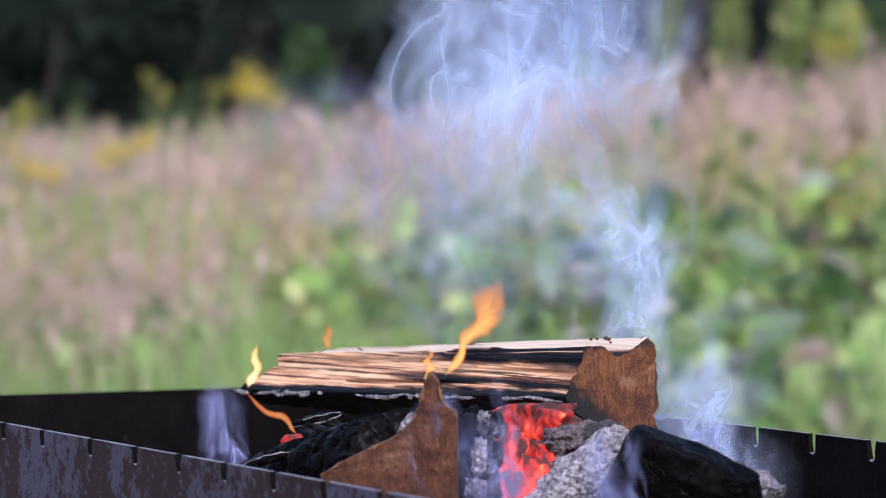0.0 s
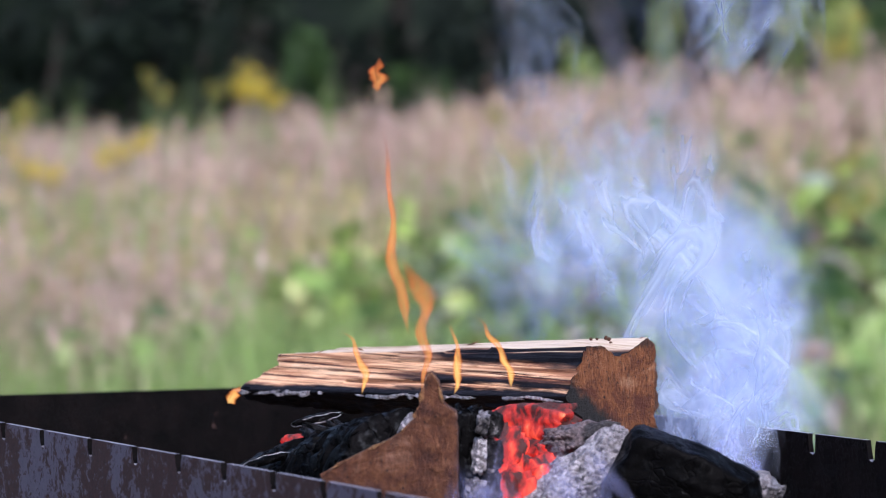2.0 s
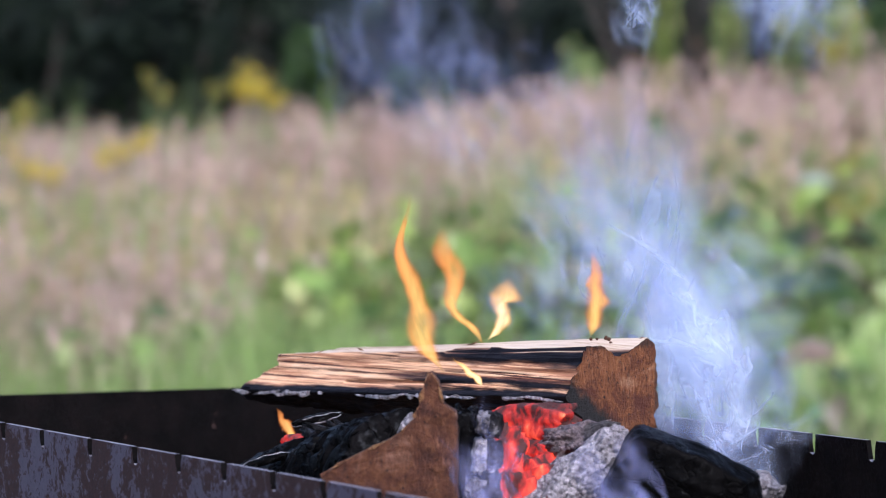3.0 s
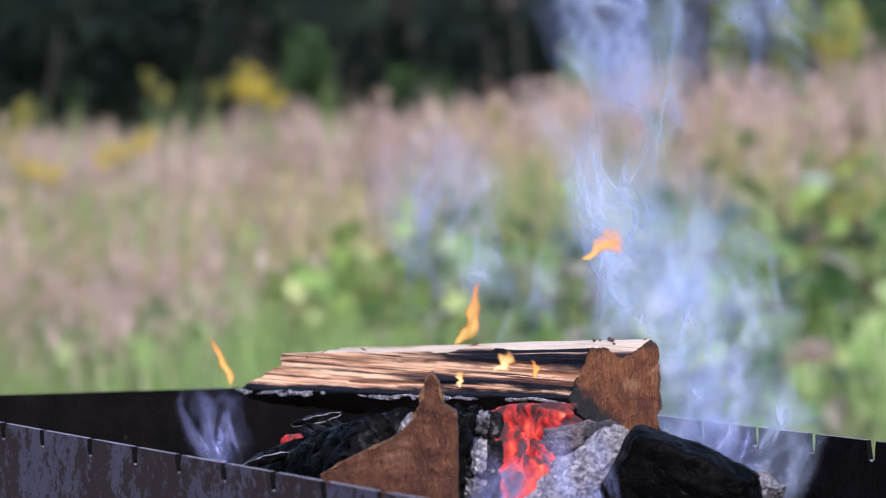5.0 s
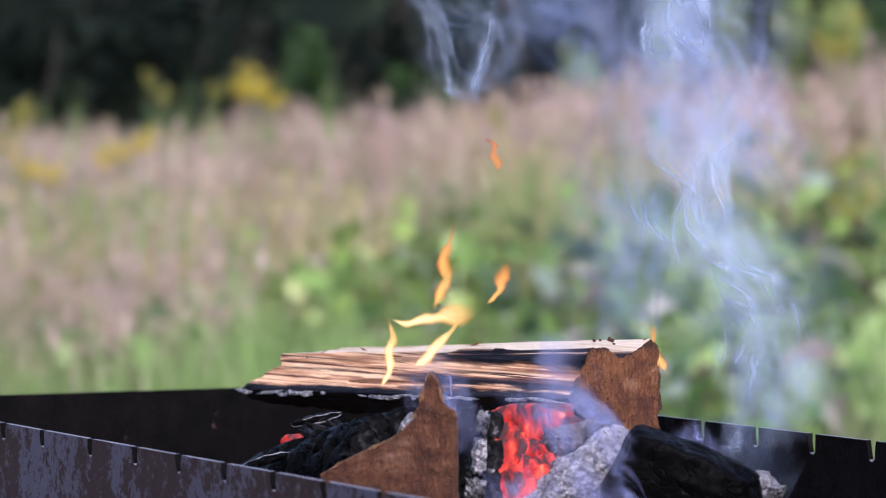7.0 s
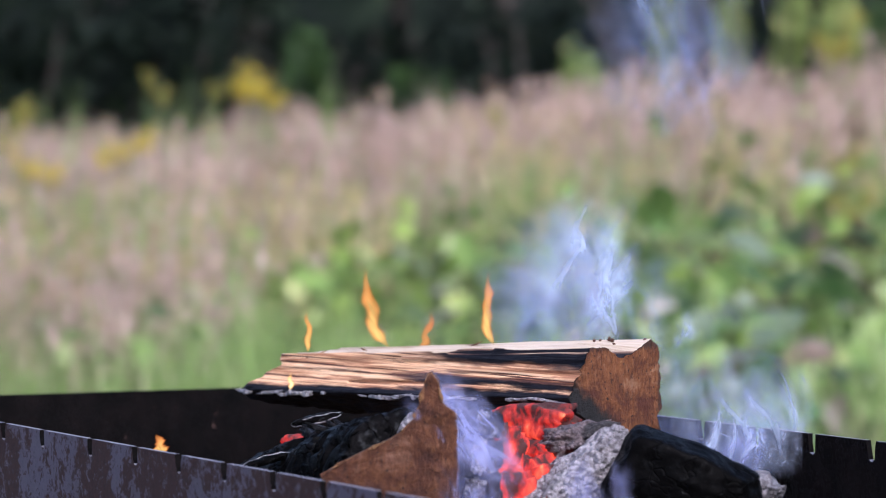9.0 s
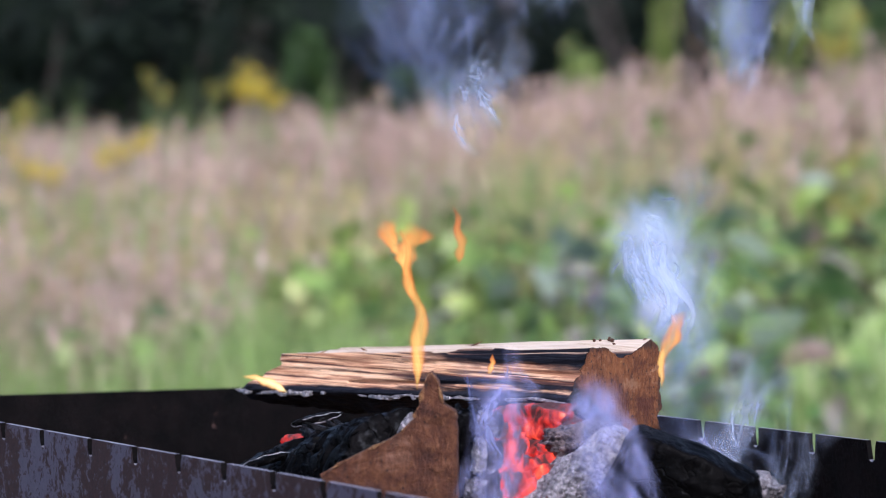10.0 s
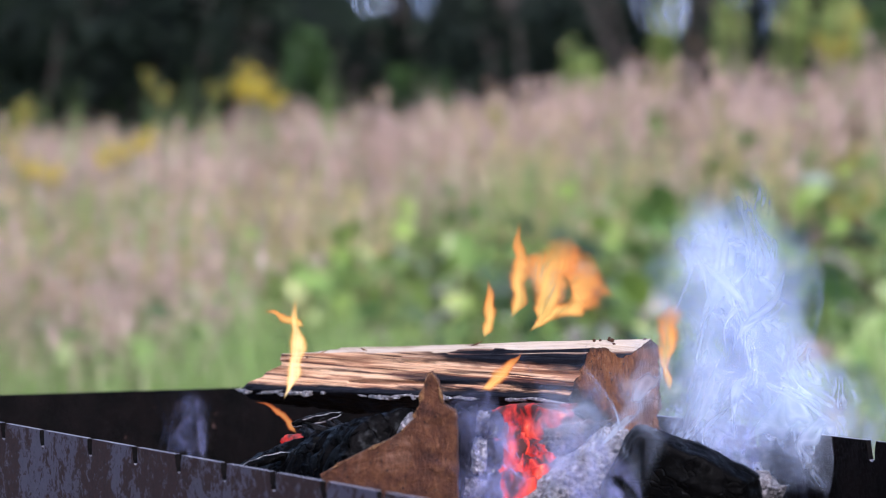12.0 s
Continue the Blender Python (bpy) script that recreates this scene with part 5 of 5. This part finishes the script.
    flare("drop", "o", 0.0268, 0.0058, 0.1, 0, [(7.5, 0.1067, 1.320, 0.8216, 1), (10.5, 0.1067, 1.320, 0.8216, 1)])
    flare("drop", "r", 0.0156, 0.0040, 0.1, 0, [(10.5, -0.1420, 1.360, 0.8046, -15)])
    flare("ribbon", "o", 0.0343, 0.0036, 0.1, 0, [(10.5, -0.0121, 1.363, 0.8140, 61)])
    flare("club", "h", 0.0390, 0.0072, 0.07, -0.1, [(11, -0.0011, 1.348, 0.8163, -13)])
    flare("drop", "r", 0.0257, 0.0075, 0.1, 0, [(11, -0.0040, 1.448, 0.8400, 19)])
    flare("ribbon", "o", 0.0736, 0.0052, -0.07, 0.04, [(11, 0.0391, 1.390, 0.8678, 3)])
    flare("drop", "h", 0.0428, 0.0070, 0.07, 0, [(8, -0.0760, 1.446, 0.8121, 4), (11, -0.0730, 1.442, 0.8123, 5)])
    flare("drop", "o", 0.0209, 0.0048, 0.1, 0, [(11, -0.0148, 1.366, 0.7973, 23)])
    flare("drop", "r", 0.0194, 0.0032, 0.1, 0, [(11, -0.0274, 1.383, 0.8321, 4)])
    flare("ribbon", "h", 0.0463, 0.0062, 0.09, -0.05, [(11.5, -0.0760, 1.446, 0.8007, -14)])
    flare("club", "r", 0.0387, 0.0120, 0.12, 0, [(11.5, -0.0460, 1.408, 0.8238, -8)])
    flare("club", "r", 0.0396, 0.0110, -0.12, 0, [(11.5, -0.0388, 1.398, 0.8243, 18)])
    flare("drop", "r", 0.0484, 0.0064, 0.12, 0, [(11.5, -0.0421, 1.497, 0.8552, 5)])
    flare("club", "o", 0.0440, 0.0084, -0.14, 0.12, [(11.5, 0.0137, 1.327, 0.8298, 19)])
    flare("club", "o", 0.0701, 0.0101, 0.08, 0, [(11.5, 0.0308, 1.303, 0.8280, 23)])
    flare("drop", "o", 0.0207, 0.0047, 0.1, 0, [(11.5, 0.0043, 1.340, 0.8024, 41)])
    flare("drop", "h", 0.0546, 0.0075, 0.08, 0, [(12, -0.0808, 1.452, 0.8089, 6)])
    flare("drop", "o", 0.0240, 0.0043, 0.05, 0, [(12, -0.0727, 1.535, 0.8418, -68)])
    flare("drop", "o", 0.0304, 0.0053, 0.05, 0, [(12, 0.0203, 1.416, 0.8416, 4)])
    flare("ribbon", "o", 0.0271, 0.0047, 0.06, 0, [(12, 0.0177, 1.321, 0.8220, 48)])
    flare("drop", "o", 0.0488, 0.0089, 0.08, 0, [(12, 0.0337, 1.398, 0.8522, 3)])
    flare("club", "o", 0.0505, 0.0210, 0.1, -0.1, [(12, 0.0418, 1.386, 0.8464, 43)])
    flare("club", "o", 0.0476, 0.0218, -0.08, 0.05, [(12, 0.0472, 1.379, 0.8489, 17)])
    flare("club", "o", 0.0428, 0.0115, -0.05, 0.1, [(12, 0.1075, 1.320, 0.8208, -1)])
    flare("ribbon", "r", 0.0266, 0.0029, 0.1, 0, [(12, -0.0739, 1.443, 0.7923, -52)])


light_fire()


# ---- smoke ----
def wisp(seed, ribbons, broad):
    """A puff of smoke a hand's width high: thin curling sheets drawn out upwards, rolled round one another."""
    rnd = random.Random(seed)
    size = 0.1
    bm = bmesh.new()
    uvl = bm.loops.layers.uv.new("UVMap")
    for r in range(ribbons):
        n, w = 26, 12
        ph, tw, rad = rnd.uniform(0, 6.28), rnd.uniform(-0.9, 0.9), rnd.uniform(0.04, 0.14) * size
        h = rnd.uniform(0.95, 1.35) * size
        wid = rnd.uniform(0.75, 1.15) * size * broad
        off = Vector((rnd.uniform(-0.22, 0.22), rnd.uniform(-0.12, 0.12), rnd.uniform(-0.18, 0.18))) * size
        tilt = pose(0, 0, 0, rnd.uniform(-12, 12), rnd.uniform(-24, 24), 0)
        rows = []
        for i in range(n + 1):
            u = i / n
            c = Vector((rad * math.sin(4.5 * u + ph), 0.5 * rad * math.cos(3.5 * u + ph), h * (u - 0.5)))
            row = []
            for k in range(w + 1):
                v = k / w - 0.5
                roll = 0.5 * math.sin(ph) + tw * (u - 0.5) + 1.1 * v
                p = off + tilt @ (c + Vector((math.cos(roll), 0.6 * math.sin(roll), 0.2 * math.sin(3 * v + u * 5))) * (v * wid * (0.75 + 0.5 * u)))
                q = p / size * 2.1 + Vector((seed * 3.7, r * 5.1, 0))
                p = p + Vector((noise.noise(q), 0.5 * noise.noise(q + Vector((9, 0, 0))), 0.7 * noise.noise(q + Vector((0, 9, 0))))) * 0.20 * size
                row.append(bm.verts.new(p))
            rows.append(row)
        for i in range(n):
            for k in range(w):
                f = bm.faces.new((rows[i][k], rows[i][k + 1], rows[i + 1][k + 1], rows[i + 1][k]))
                for lp, (a, b) in zip(f.loops, ((i, k), (i, k + 1), (i + 1, k + 1), (i + 1, k))):
                    lp[uvl].uv = (a / n, b / w)
    return bm


SMOKE = thing("smoke", pose(0, 0, 0), "thin bluish wood smoke curling up from the coals", "smoke")
PUFFS = {
    "d": [mesh_of("smoke_wisp", wisp(40 + k, 4, 0.75), M_SMOKE) for k in range(4)],
    "t": [mesh_of("smoke_wisp", wisp(50 + k, 3, 0.75), M_SMOKE_THIN) for k in range(4)],
    "h": [mesh_of("smoke_wisp", wisp(60 + k, 3, 1.0), M_HAZE) for k in range(3)],
    "v": [mesh_of("smoke_wisp", wisp(70 + k, 3, 0.7), M_VEIL) for k in range(3)],
}
RISING = []


def plume(t, puffs):
    """Puffs (x, y, z, size, kind) that the smoke rising from the coals has formed at time t."""
    for x, y, z, size, kind in puffs:
        k = len(RISING)
        ob = new("smoke_wisp", PUFFS[kind][k % len(PUFFS[kind])])
        ob.parent = SMOKE
        ob.scale = (size, size, size)
        RISING.append((ob, t, Vector((x, y, z)), kind))
        # a dense puff is wrapped in haze
        if kind == "d":
            soft = new("smoke_wisp", PUFFS["h"][k % 3])
            soft.parent = SMOKE
            soft.scale = (size * 1.05,) * 3
            RISING.append((soft, t, Vector((x + 0.006, y + 0.02, z - 0.006)), "h"))


def move_smoke():
    rnd = random.Random(77)
    for k, (ob, t, at, kind) in enumerate(RISING):
        speed = rnd.uniform(0.36, 0.46) * (0.7 if kind == "v" else 1.0)
        tip, turn, spin = rnd.uniform(-16, 16), rnd.uniform(-28, 28), rnd.uniform(-40, 40)
        # it leaves the coals beside the log's end, or those straight below
        bed = GRILL.inverted() @ Vector((at.x, at.y, 0))
        nest = GRILL @ Vector((min(max(bed.x, 0.10), 0.66), min(max(bed.y, 0.12), 0.19), 0.690))
        if kind != "v" and at.x > -0.02:
            nest.x = max(nest.x, 0.115)
            nest.y = 1.34
        span = (at.z - nest.z) / speed
        keys = []
        for j in range(-6, 7):
            s = j / 6 if j < 0 else j / 3
            dt = s * span if j < 0 else s * 0.35
            if j < 0:
                f = 1 + s
                ease = f * f * (3 - 2 * f)
                p = Vector((nest.x + (at.x - nest.x) * ease, nest.y + (at.y - nest.y) * min(1, f * 2), nest.z + (at.z - nest.z) * f))
            else:
                p = at + Vector(((at.x - nest.x) * 0.35 * s + 0.006 * math.sin(3 * s + k), 0, speed * dt * (1.9 if kind == "v" else 1.0)))
            lay = 80 * max(0.0, -s - 0.7) / 0.3
            keys.append((t + dt, Matrix.Translation(p) @ pose(0, 0, 0, lay, tip * (1 + 0.6 * s), turn + spin * s)))
        first, last = keys[0][1], keys[-1]
        keys = [q for q in keys if 0.0 <= q[0] <= 12.6]
        start = t - span
        if start > 0.3:
            keys = [(0.0, first), (start - 0.15, first)] + keys
        if last[0] < 12.0:
            p = last[1].translation
            keys.append((12.5, Matrix.Translation((p.x, p.y, p.z + speed * (12.5 - last[0]))) @ last[1].to_3x3().to_4x4()))
        walk(ob, keys)


# smoke that hangs and turns over the coals
HANGING = [tagged(new("smoke_wisp", PUFFS["v"][k % 3]), "faint bluish smoke hanging over the coals") for k in range(3)]


def move_hanging():
    for k, ob in enumerate(HANGING):
        x, y, z, size = ((0.022, 1.155, 0.785, 0.50), (0.066, 1.150, 0.788, 0.45), (0.135, 1.30, 0.775, 0.45))[k]
        ob.parent = SMOKE
        ob.scale = (size,) * 3
        walk(ob, [(t, pose(x + 0.009 * math.sin(t * 1.9 + k * 2), y, z + 0.008 * math.sin(t * 2.6 + k), 8 * math.sin(t + k), 14 * math.sin(t * 1.4 + k), 25 * math.sin(0.8 * t + 2 * k))) for t in [i * 0.5 for i in range(25)]])


def light_smoke():
    plume(0, ((0.085, 1.467, 0.885, 1, "d"), (0.077, 1.467, 0.862, 0.8, "t"), (0.049, 1.413, 0.918, 1.2, "t"), (0.027, 1.415, 0.979, 1.3, "d"), (0.065, 1.460, 0.989, 1.2, "d"), (-0.018, 1.454, 0.994, 1.1, "t"), (0.090, 1.450, 0.980, 1, "t"), (0.005, 1.428, 0.889, 1, "h"), (-0.052, 1.446, 0.931, 0.9, "h"), (0.125, 1.356, 0.825, 0.5, "t"), (0.096, 1.445, 0.852, 0.7, "t"), (0.001, 1.165, 0.799, 0.5, "v"), (0.016, 1.165, 0.804, 0.5, "v"), (-0.108, 1.420, 0.799, 0.4, "v")))
    plume(0.5, ((0.103, 1.420, 0.844, 0.9, "d"), (0.108, 1.346, 0.823, 0.7, "d"), (0.104, 1.434, 0.892, 1.1, "d"), (0.088, 1.453, 0.920, 1.2, "t"), (0.115, 1.380, 0.951, 1.2, "t"), (0.123, 1.377, 0.995, 1, "t"), (0.033, 1.443, 0.852, 0.8, "h"), (0.047, 1.437, 0.892, 1, "h"), (0.147, 1.336, 0.905, 0.8, "h"), (0.038, 1.165, 0.837, 0.6, "v"), (0.043, 1.165, 0.814, 0.5, "v"), (-0.086, 1.420, 0.793, 0.45, "v")))
    plume(1, ((0.133, 1.322, 0.814, 0.8, "d"), (0.112, 1.322, 0.827, 0.6, "d"), (0.150, 1.300, 0.802, 0.7, "t"), (0.061, 1.429, 0.878, 0.9, "t"), (0.033, 1.433, 0.858, 0.7, "h"), (0.042, 1.464, 0.986, 0.8, "t"), (0.061, 1.442, 0.926, 1, "h"), (0.108, 1.354, 0.845, 0.6, "t"), (0.126, 1.334, 0.835, 0.7, "t")))
    plume(1.5, ((0.112, 1.321, 0.835, 1, "d"), (0.140, 1.340, 0.818, 1, "d"), (0.103, 1.418, 0.875, 1.1, "d"), (0.113, 1.351, 0.910, 1, "d"), (0.033, 1.470, 0.902, 0.7, "t"), (0.005, 1.450, 0.931, 0.4, "t"), (0.078, 1.421, 0.892, 1, "t"), (0.128, 1.374, 0.992, 1, "t"), (0.091, 1.458, 0.994, 0.9, "t"), (0.022, 1.454, 0.994, 0.8, "h"), (0.131, 1.374, 0.855, 0.9, "t")))
    plume(2, ((0.136, 1.366, 0.833, 1.1, "d"), (0.147, 1.367, 0.855, 1, "d"), (0.113, 1.341, 0.886, 1.1, "d"), (0.085, 1.469, 0.903, 1, "d"), (0.062, 1.468, 0.920, 0.9, "t"), (0.103, 1.420, 0.926, 0.8, "t"), (0.155, 1.365, 0.806, 0.8, "d"), (0.125, 1.363, 0.806, 0.7, "d"), (0.033, 1.438, 0.994, 1, "t"), (0.127, 1.352, 0.981, 0.9, "h"), (0.044, 1.439, 0.869, 0.9, "h")))
    plume(2.5, ((0.131, 1.375, 0.855, 1, "d"), (0.108, 1.350, 0.891, 1.1, "d"), (0.105, 1.460, 0.914, 0.9, "t"), (0.145, 1.341, 0.829, 0.8, "d"), (0.164, 1.373, 0.805, 0.7, "t"), (0.079, 1.464, 0.868, 0.8, "t"), (0.090, 1.438, 0.994, 0.9, "t"), (-0.018, 1.444, 0.974, 0.9, "h"), (-0.086, 1.420, 0.796, 0.6, "v"), (0.115, 1.375, 0.838, 0.7, "t")))
    plume(3, ((0.125, 1.363, 0.855, 1.1, "d"), (0.102, 1.349, 0.891, 1, "d"), (0.134, 1.333, 0.829, 0.8, "d"), (0.092, 1.429, 0.909, 1, "t"), (0.073, 1.452, 0.931, 1, "h"), (-0.063, 1.420, 0.974, 0.6, "t"), (0.099, 1.464, 1.003, 0.4, "t"), (0.050, 1.426, 0.852, 0.6, "h"), (0.158, 1.300, 0.794, 0.6, "t"), (0.005, 1.429, 0.985, 1, "h"), (0.118, 1.377, 0.816, 0.6, "t")))
    plume(3.5, ((0.106, 1.362, 0.855, 1, "d"), (0.124, 1.350, 0.828, 0.9, "d"), (0.098, 1.441, 0.897, 1.1, "t"), (0.102, 1.449, 0.960, 1, "t"), (0.141, 1.355, 0.806, 0.7, "t"), (0.044, 1.429, 0.869, 0.8, "h")))
    plume(4, ((0.112, 1.332, 0.851, 1, "t"), (0.127, 1.351, 0.823, 0.8, "d"), (0.097, 1.466, 0.891, 1, "t"), (0.079, 1.447, 0.946, 1.1, "t"), (0.142, 1.300, 0.807, 0.7, "t"), (0.016, 1.165, 0.832, 0.5, "v")))
    plume(4.5, ((0.109, 1.369, 0.866, 1, "t"), (0.125, 1.364, 0.822, 0.8, "d"), (0.102, 1.464, 0.903, 1, "d"), (0.083, 1.421, 0.965, 1, "t"), (0.142, 1.300, 0.805, 0.7, "t"), (0.049, 1.414, 0.875, 0.8, "h")))
    plume(5, ((0.099, 1.449, 0.891, 1, "d"), (0.126, 1.336, 0.845, 0.9, "d"), (0.107, 1.334, 0.867, 0.9, "t"), (0.139, 1.373, 0.816, 0.7, "d"), (0.089, 1.416, 0.993, 0.9, "d"), (0.084, 1.441, 0.954, 1, "t"), (0.048, 1.461, 0.874, 0.8, "t"), (0.150, 1.300, 0.799, 0.7, "t"), (-0.100, 1.420, 0.796, 0.5, "v"), (0.005, 1.423, 0.898, 0.8, "h")))
    plume(5.5, ((0.042, 1.463, 0.857, 0.9, "t"), (0.027, 1.435, 0.886, 0.7, "h"), (0.150, 1.363, 0.844, 0.7, "t"), (0.149, 1.322, 0.878, 0.5, "t"), (0.134, 1.342, 0.813, 0.6, "t"), (0.044, 1.420, 0.993, 1, "t"), (0.062, 1.450, 0.940, 1, "h"), (0.150, 1.300, 0.797, 0.7, "t")))
    plume(6, ((0.140, 1.377, 0.821, 0.9, "d"), (0.130, 1.322, 0.846, 0.8, "d"), (0.145, 1.300, 0.805, 0.7, "d"), (0.055, 1.411, 0.859, 0.8, "t"), (0.098, 1.425, 0.912, 0.8, "t"), (0.091, 1.459, 0.954, 0.9, "t"), (0.027, 1.419, 0.881, 0.9, "h"), (0.066, 1.421, 0.999, 0.9, "d"), (-0.058, 1.451, 0.969, 0.6, "h"), (0.104, 1.433, 0.889, 0.7, "h")))
    plume(6.5, ((0.136, 1.323, 0.835, 0.8, "t"), (0.148, 1.379, 0.854, 0.7, "t"), (0.123, 1.329, 0.813, 0.6, "t"), (0.103, 1.412, 0.875, 0.9, "t"), (0.084, 1.431, 0.898, 1, "h"), (0.104, 1.447, 0.994, 1, "d"), (0.114, 1.365, 0.954, 0.8, "t"), (0.002, 1.417, 0.979, 0.6, "t"), (0.061, 1.430, 0.852, 0.7, "h"), (0.016, 1.165, 0.829, 0.5, "v")))
    plume(7, ((0.133, 1.322, 0.857, 1.1, "t"), (0.118, 1.347, 0.894, 1.1, "t"), (0.105, 1.456, 0.926, 1, "h"), (0.127, 1.364, 0.981, 1, "d"), (0.109, 1.374, 0.995, 0.8, "t"), (0.010, 1.455, 0.997, 0.7, "t"), (0.068, 1.462, 0.995, 0.7, "h"), (0.150, 1.362, 0.817, 0.8, "t"), (0.053, 1.165, 0.829, 0.6, "v"), (0.009, 1.165, 0.824, 0.5, "v"), (0.087, 1.438, 0.875, 0.8, "h")))
    plume(7.5, ((0.134, 1.334, 0.840, 1, "t"), (0.119, 1.360, 0.883, 1, "t"), (0.123, 1.339, 0.937, 1, "t"), (0.139, 1.326, 0.814, 0.8, "t"), (0.102, 1.347, 0.856, 0.8, "h")))
    plume(8, ((0.131, 1.372, 0.833, 0.9, "t"), (0.112, 1.328, 0.873, 0.9, "t"), (0.113, 1.355, 0.926, 1, "h"), (0.140, 1.344, 0.810, 0.7, "d"), (0.033, 1.441, 0.852, 0.7, "h")))
    plume(8.5, ((0.123, 1.329, 0.824, 0.8, "t"), (0.109, 1.378, 0.854, 0.8, "t"), (0.103, 1.426, 0.903, 0.9, "h"), (0.119, 1.356, 0.970, 0.9, "t"), (0.137, 1.300, 0.807, 0.7, "t"), (0.014, 1.165, 0.824, 0.5, "v")))
    plume(9, ((0.125, 1.321, 0.809, 0.6, "d"), (0.146, 1.353, 0.806, 0.55, "d"), (0.089, 1.418, 0.864, 0.55, "d"), (0.077, 1.413, 0.881, 0.7, "t"), (0.109, 1.322, 0.850, 0.2, "t"), (0.055, 1.420, 0.870, 0.7, "h"), (0.041, 1.416, 0.844, 0.6, "h"), (0.009, 1.165, 0.817, 0.5, "v"), (0.113, 1.358, 0.973, 0.8, "h")))
    plume(9.5, ((0.042, 1.440, 0.912, 0.5, "t"), (0.080, 1.469, 0.888, 0.9, "t"), (0.091, 1.466, 0.917, 0.8, "h"), (0.077, 1.470, 0.851, 0.7, "t"), (0.058, 1.165, 0.829, 0.6, "v"), (0.029, 1.165, 0.819, 0.6, "v"), (0.132, 1.300, 0.799, 0.6, "d"), (0.158, 1.300, 0.794, 0.5, "t"), (0.095, 1.425, 0.968, 0.9, "h"), (0.062, 1.445, 0.874, 0.8, "h"), (0.043, 1.165, 0.849, 0.6, "v")))
    plume(10, ((0.114, 1.357, 0.872, 0.6, "d"), (0.109, 1.368, 0.891, 0.6, "t"), (0.079, 1.453, 0.877, 0.7, "h"), (0.129, 1.300, 0.802, 0.7, "t"), (0.158, 1.300, 0.794, 0.6, "t"), (0.033, 1.442, 0.966, 0.5, "t"), (-0.001, 1.410, 0.996, 0.8, "h"), (0.103, 1.412, 0.842, 0.6, "h"), (0.016, 1.165, 0.824, 0.5, "v"), (0.063, 1.165, 0.814, 0.5, "v")))
    plume(10.5, ((0.113, 1.345, 0.878, 0.9, "d"), (0.125, 1.327, 0.846, 0.9, "t"), (0.105, 1.453, 0.909, 0.8, "h"), (0.134, 1.334, 0.819, 0.7, "t"), (0.097, 1.416, 0.993, 0.8, "h"), (0.058, 1.165, 0.814, 0.6, "v"), (0.029, 1.165, 0.824, 0.6, "v"), (0.085, 1.160, 0.825, 0.5, "t"), (0.053, 1.165, 0.841, 0.6, "v")))
    plume(11, ((0.050, 1.424, 0.864, 0.9, "t"), (0.061, 1.423, 0.892, 0.8, "h"), (0.081, 1.441, 0.875, 0.8, "h"), (0.127, 1.348, 0.818, 0.7, "t"), (0.104, 1.429, 0.852, 0.6, "h"), (0.038, 1.165, 0.814, 0.7, "v"), (0.011, 1.165, 0.817, 0.5, "v"), (0.097, 1.160, 0.810, 0.6, "t"), (0.063, 1.165, 0.846, 0.5, "v")))
    plume(11.5, ((0.131, 1.333, 0.856, 0.5, "t"), (0.115, 1.374, 0.877, 0.8, "h"), (0.134, 1.300, 0.805, 0.8, "t"), (0.029, 1.160, 0.810, 0.6, "t"), (0.048, 1.165, 0.819, 0.6, "v"), (0.068, 1.165, 0.814, 0.6, "v"), (0.108, 1.346, 0.818, 0.5, "t"), (0.127, 1.351, 0.905, 0.8, "h"), (0.149, 1.355, 0.845, 0.7, "h")))
    plume(12, ((0.144, 1.323, 0.857, 0.9, "d"), (0.137, 1.345, 0.878, 0.7, "d"), (0.160, 1.352, 0.828, 0.9, "d"), (0.128, 1.331, 0.819, 0.9, "d"), (0.171, 1.326, 0.808, 0.8, "d"), (0.147, 1.368, 0.891, 0.5, "t"), (0.085, 1.160, 0.812, 0.7, "t"), (0.053, 1.165, 0.819, 0.6, "v"), (0.124, 1.300, 0.797, 0.7, "t"), (0.019, 1.165, 0.802, 0.5, "v"), (0.164, 1.375, 0.855, 0.8, "h"), (-0.128, 1.420, 0.802, 0.35, "v")))


light_smoke()


def motions():
    # the log settles a little as the wood below it burns through
    a, b = pose(-0.1027, 1.500, 0.804, 0, 0, -53.2), pose(-0.1012, 1.500, 0.8042, 0, 0.2, -53.2)
    walk(LOG, [(0.0, a), (3.2, a), (4.0, pose(-0.1020, 1.500, 0.8041, 0, 0.1, -53.2)), (4.8, b), (12.0, b)])
    move_flames()
    move_smoke()
    move_hanging()


motions()
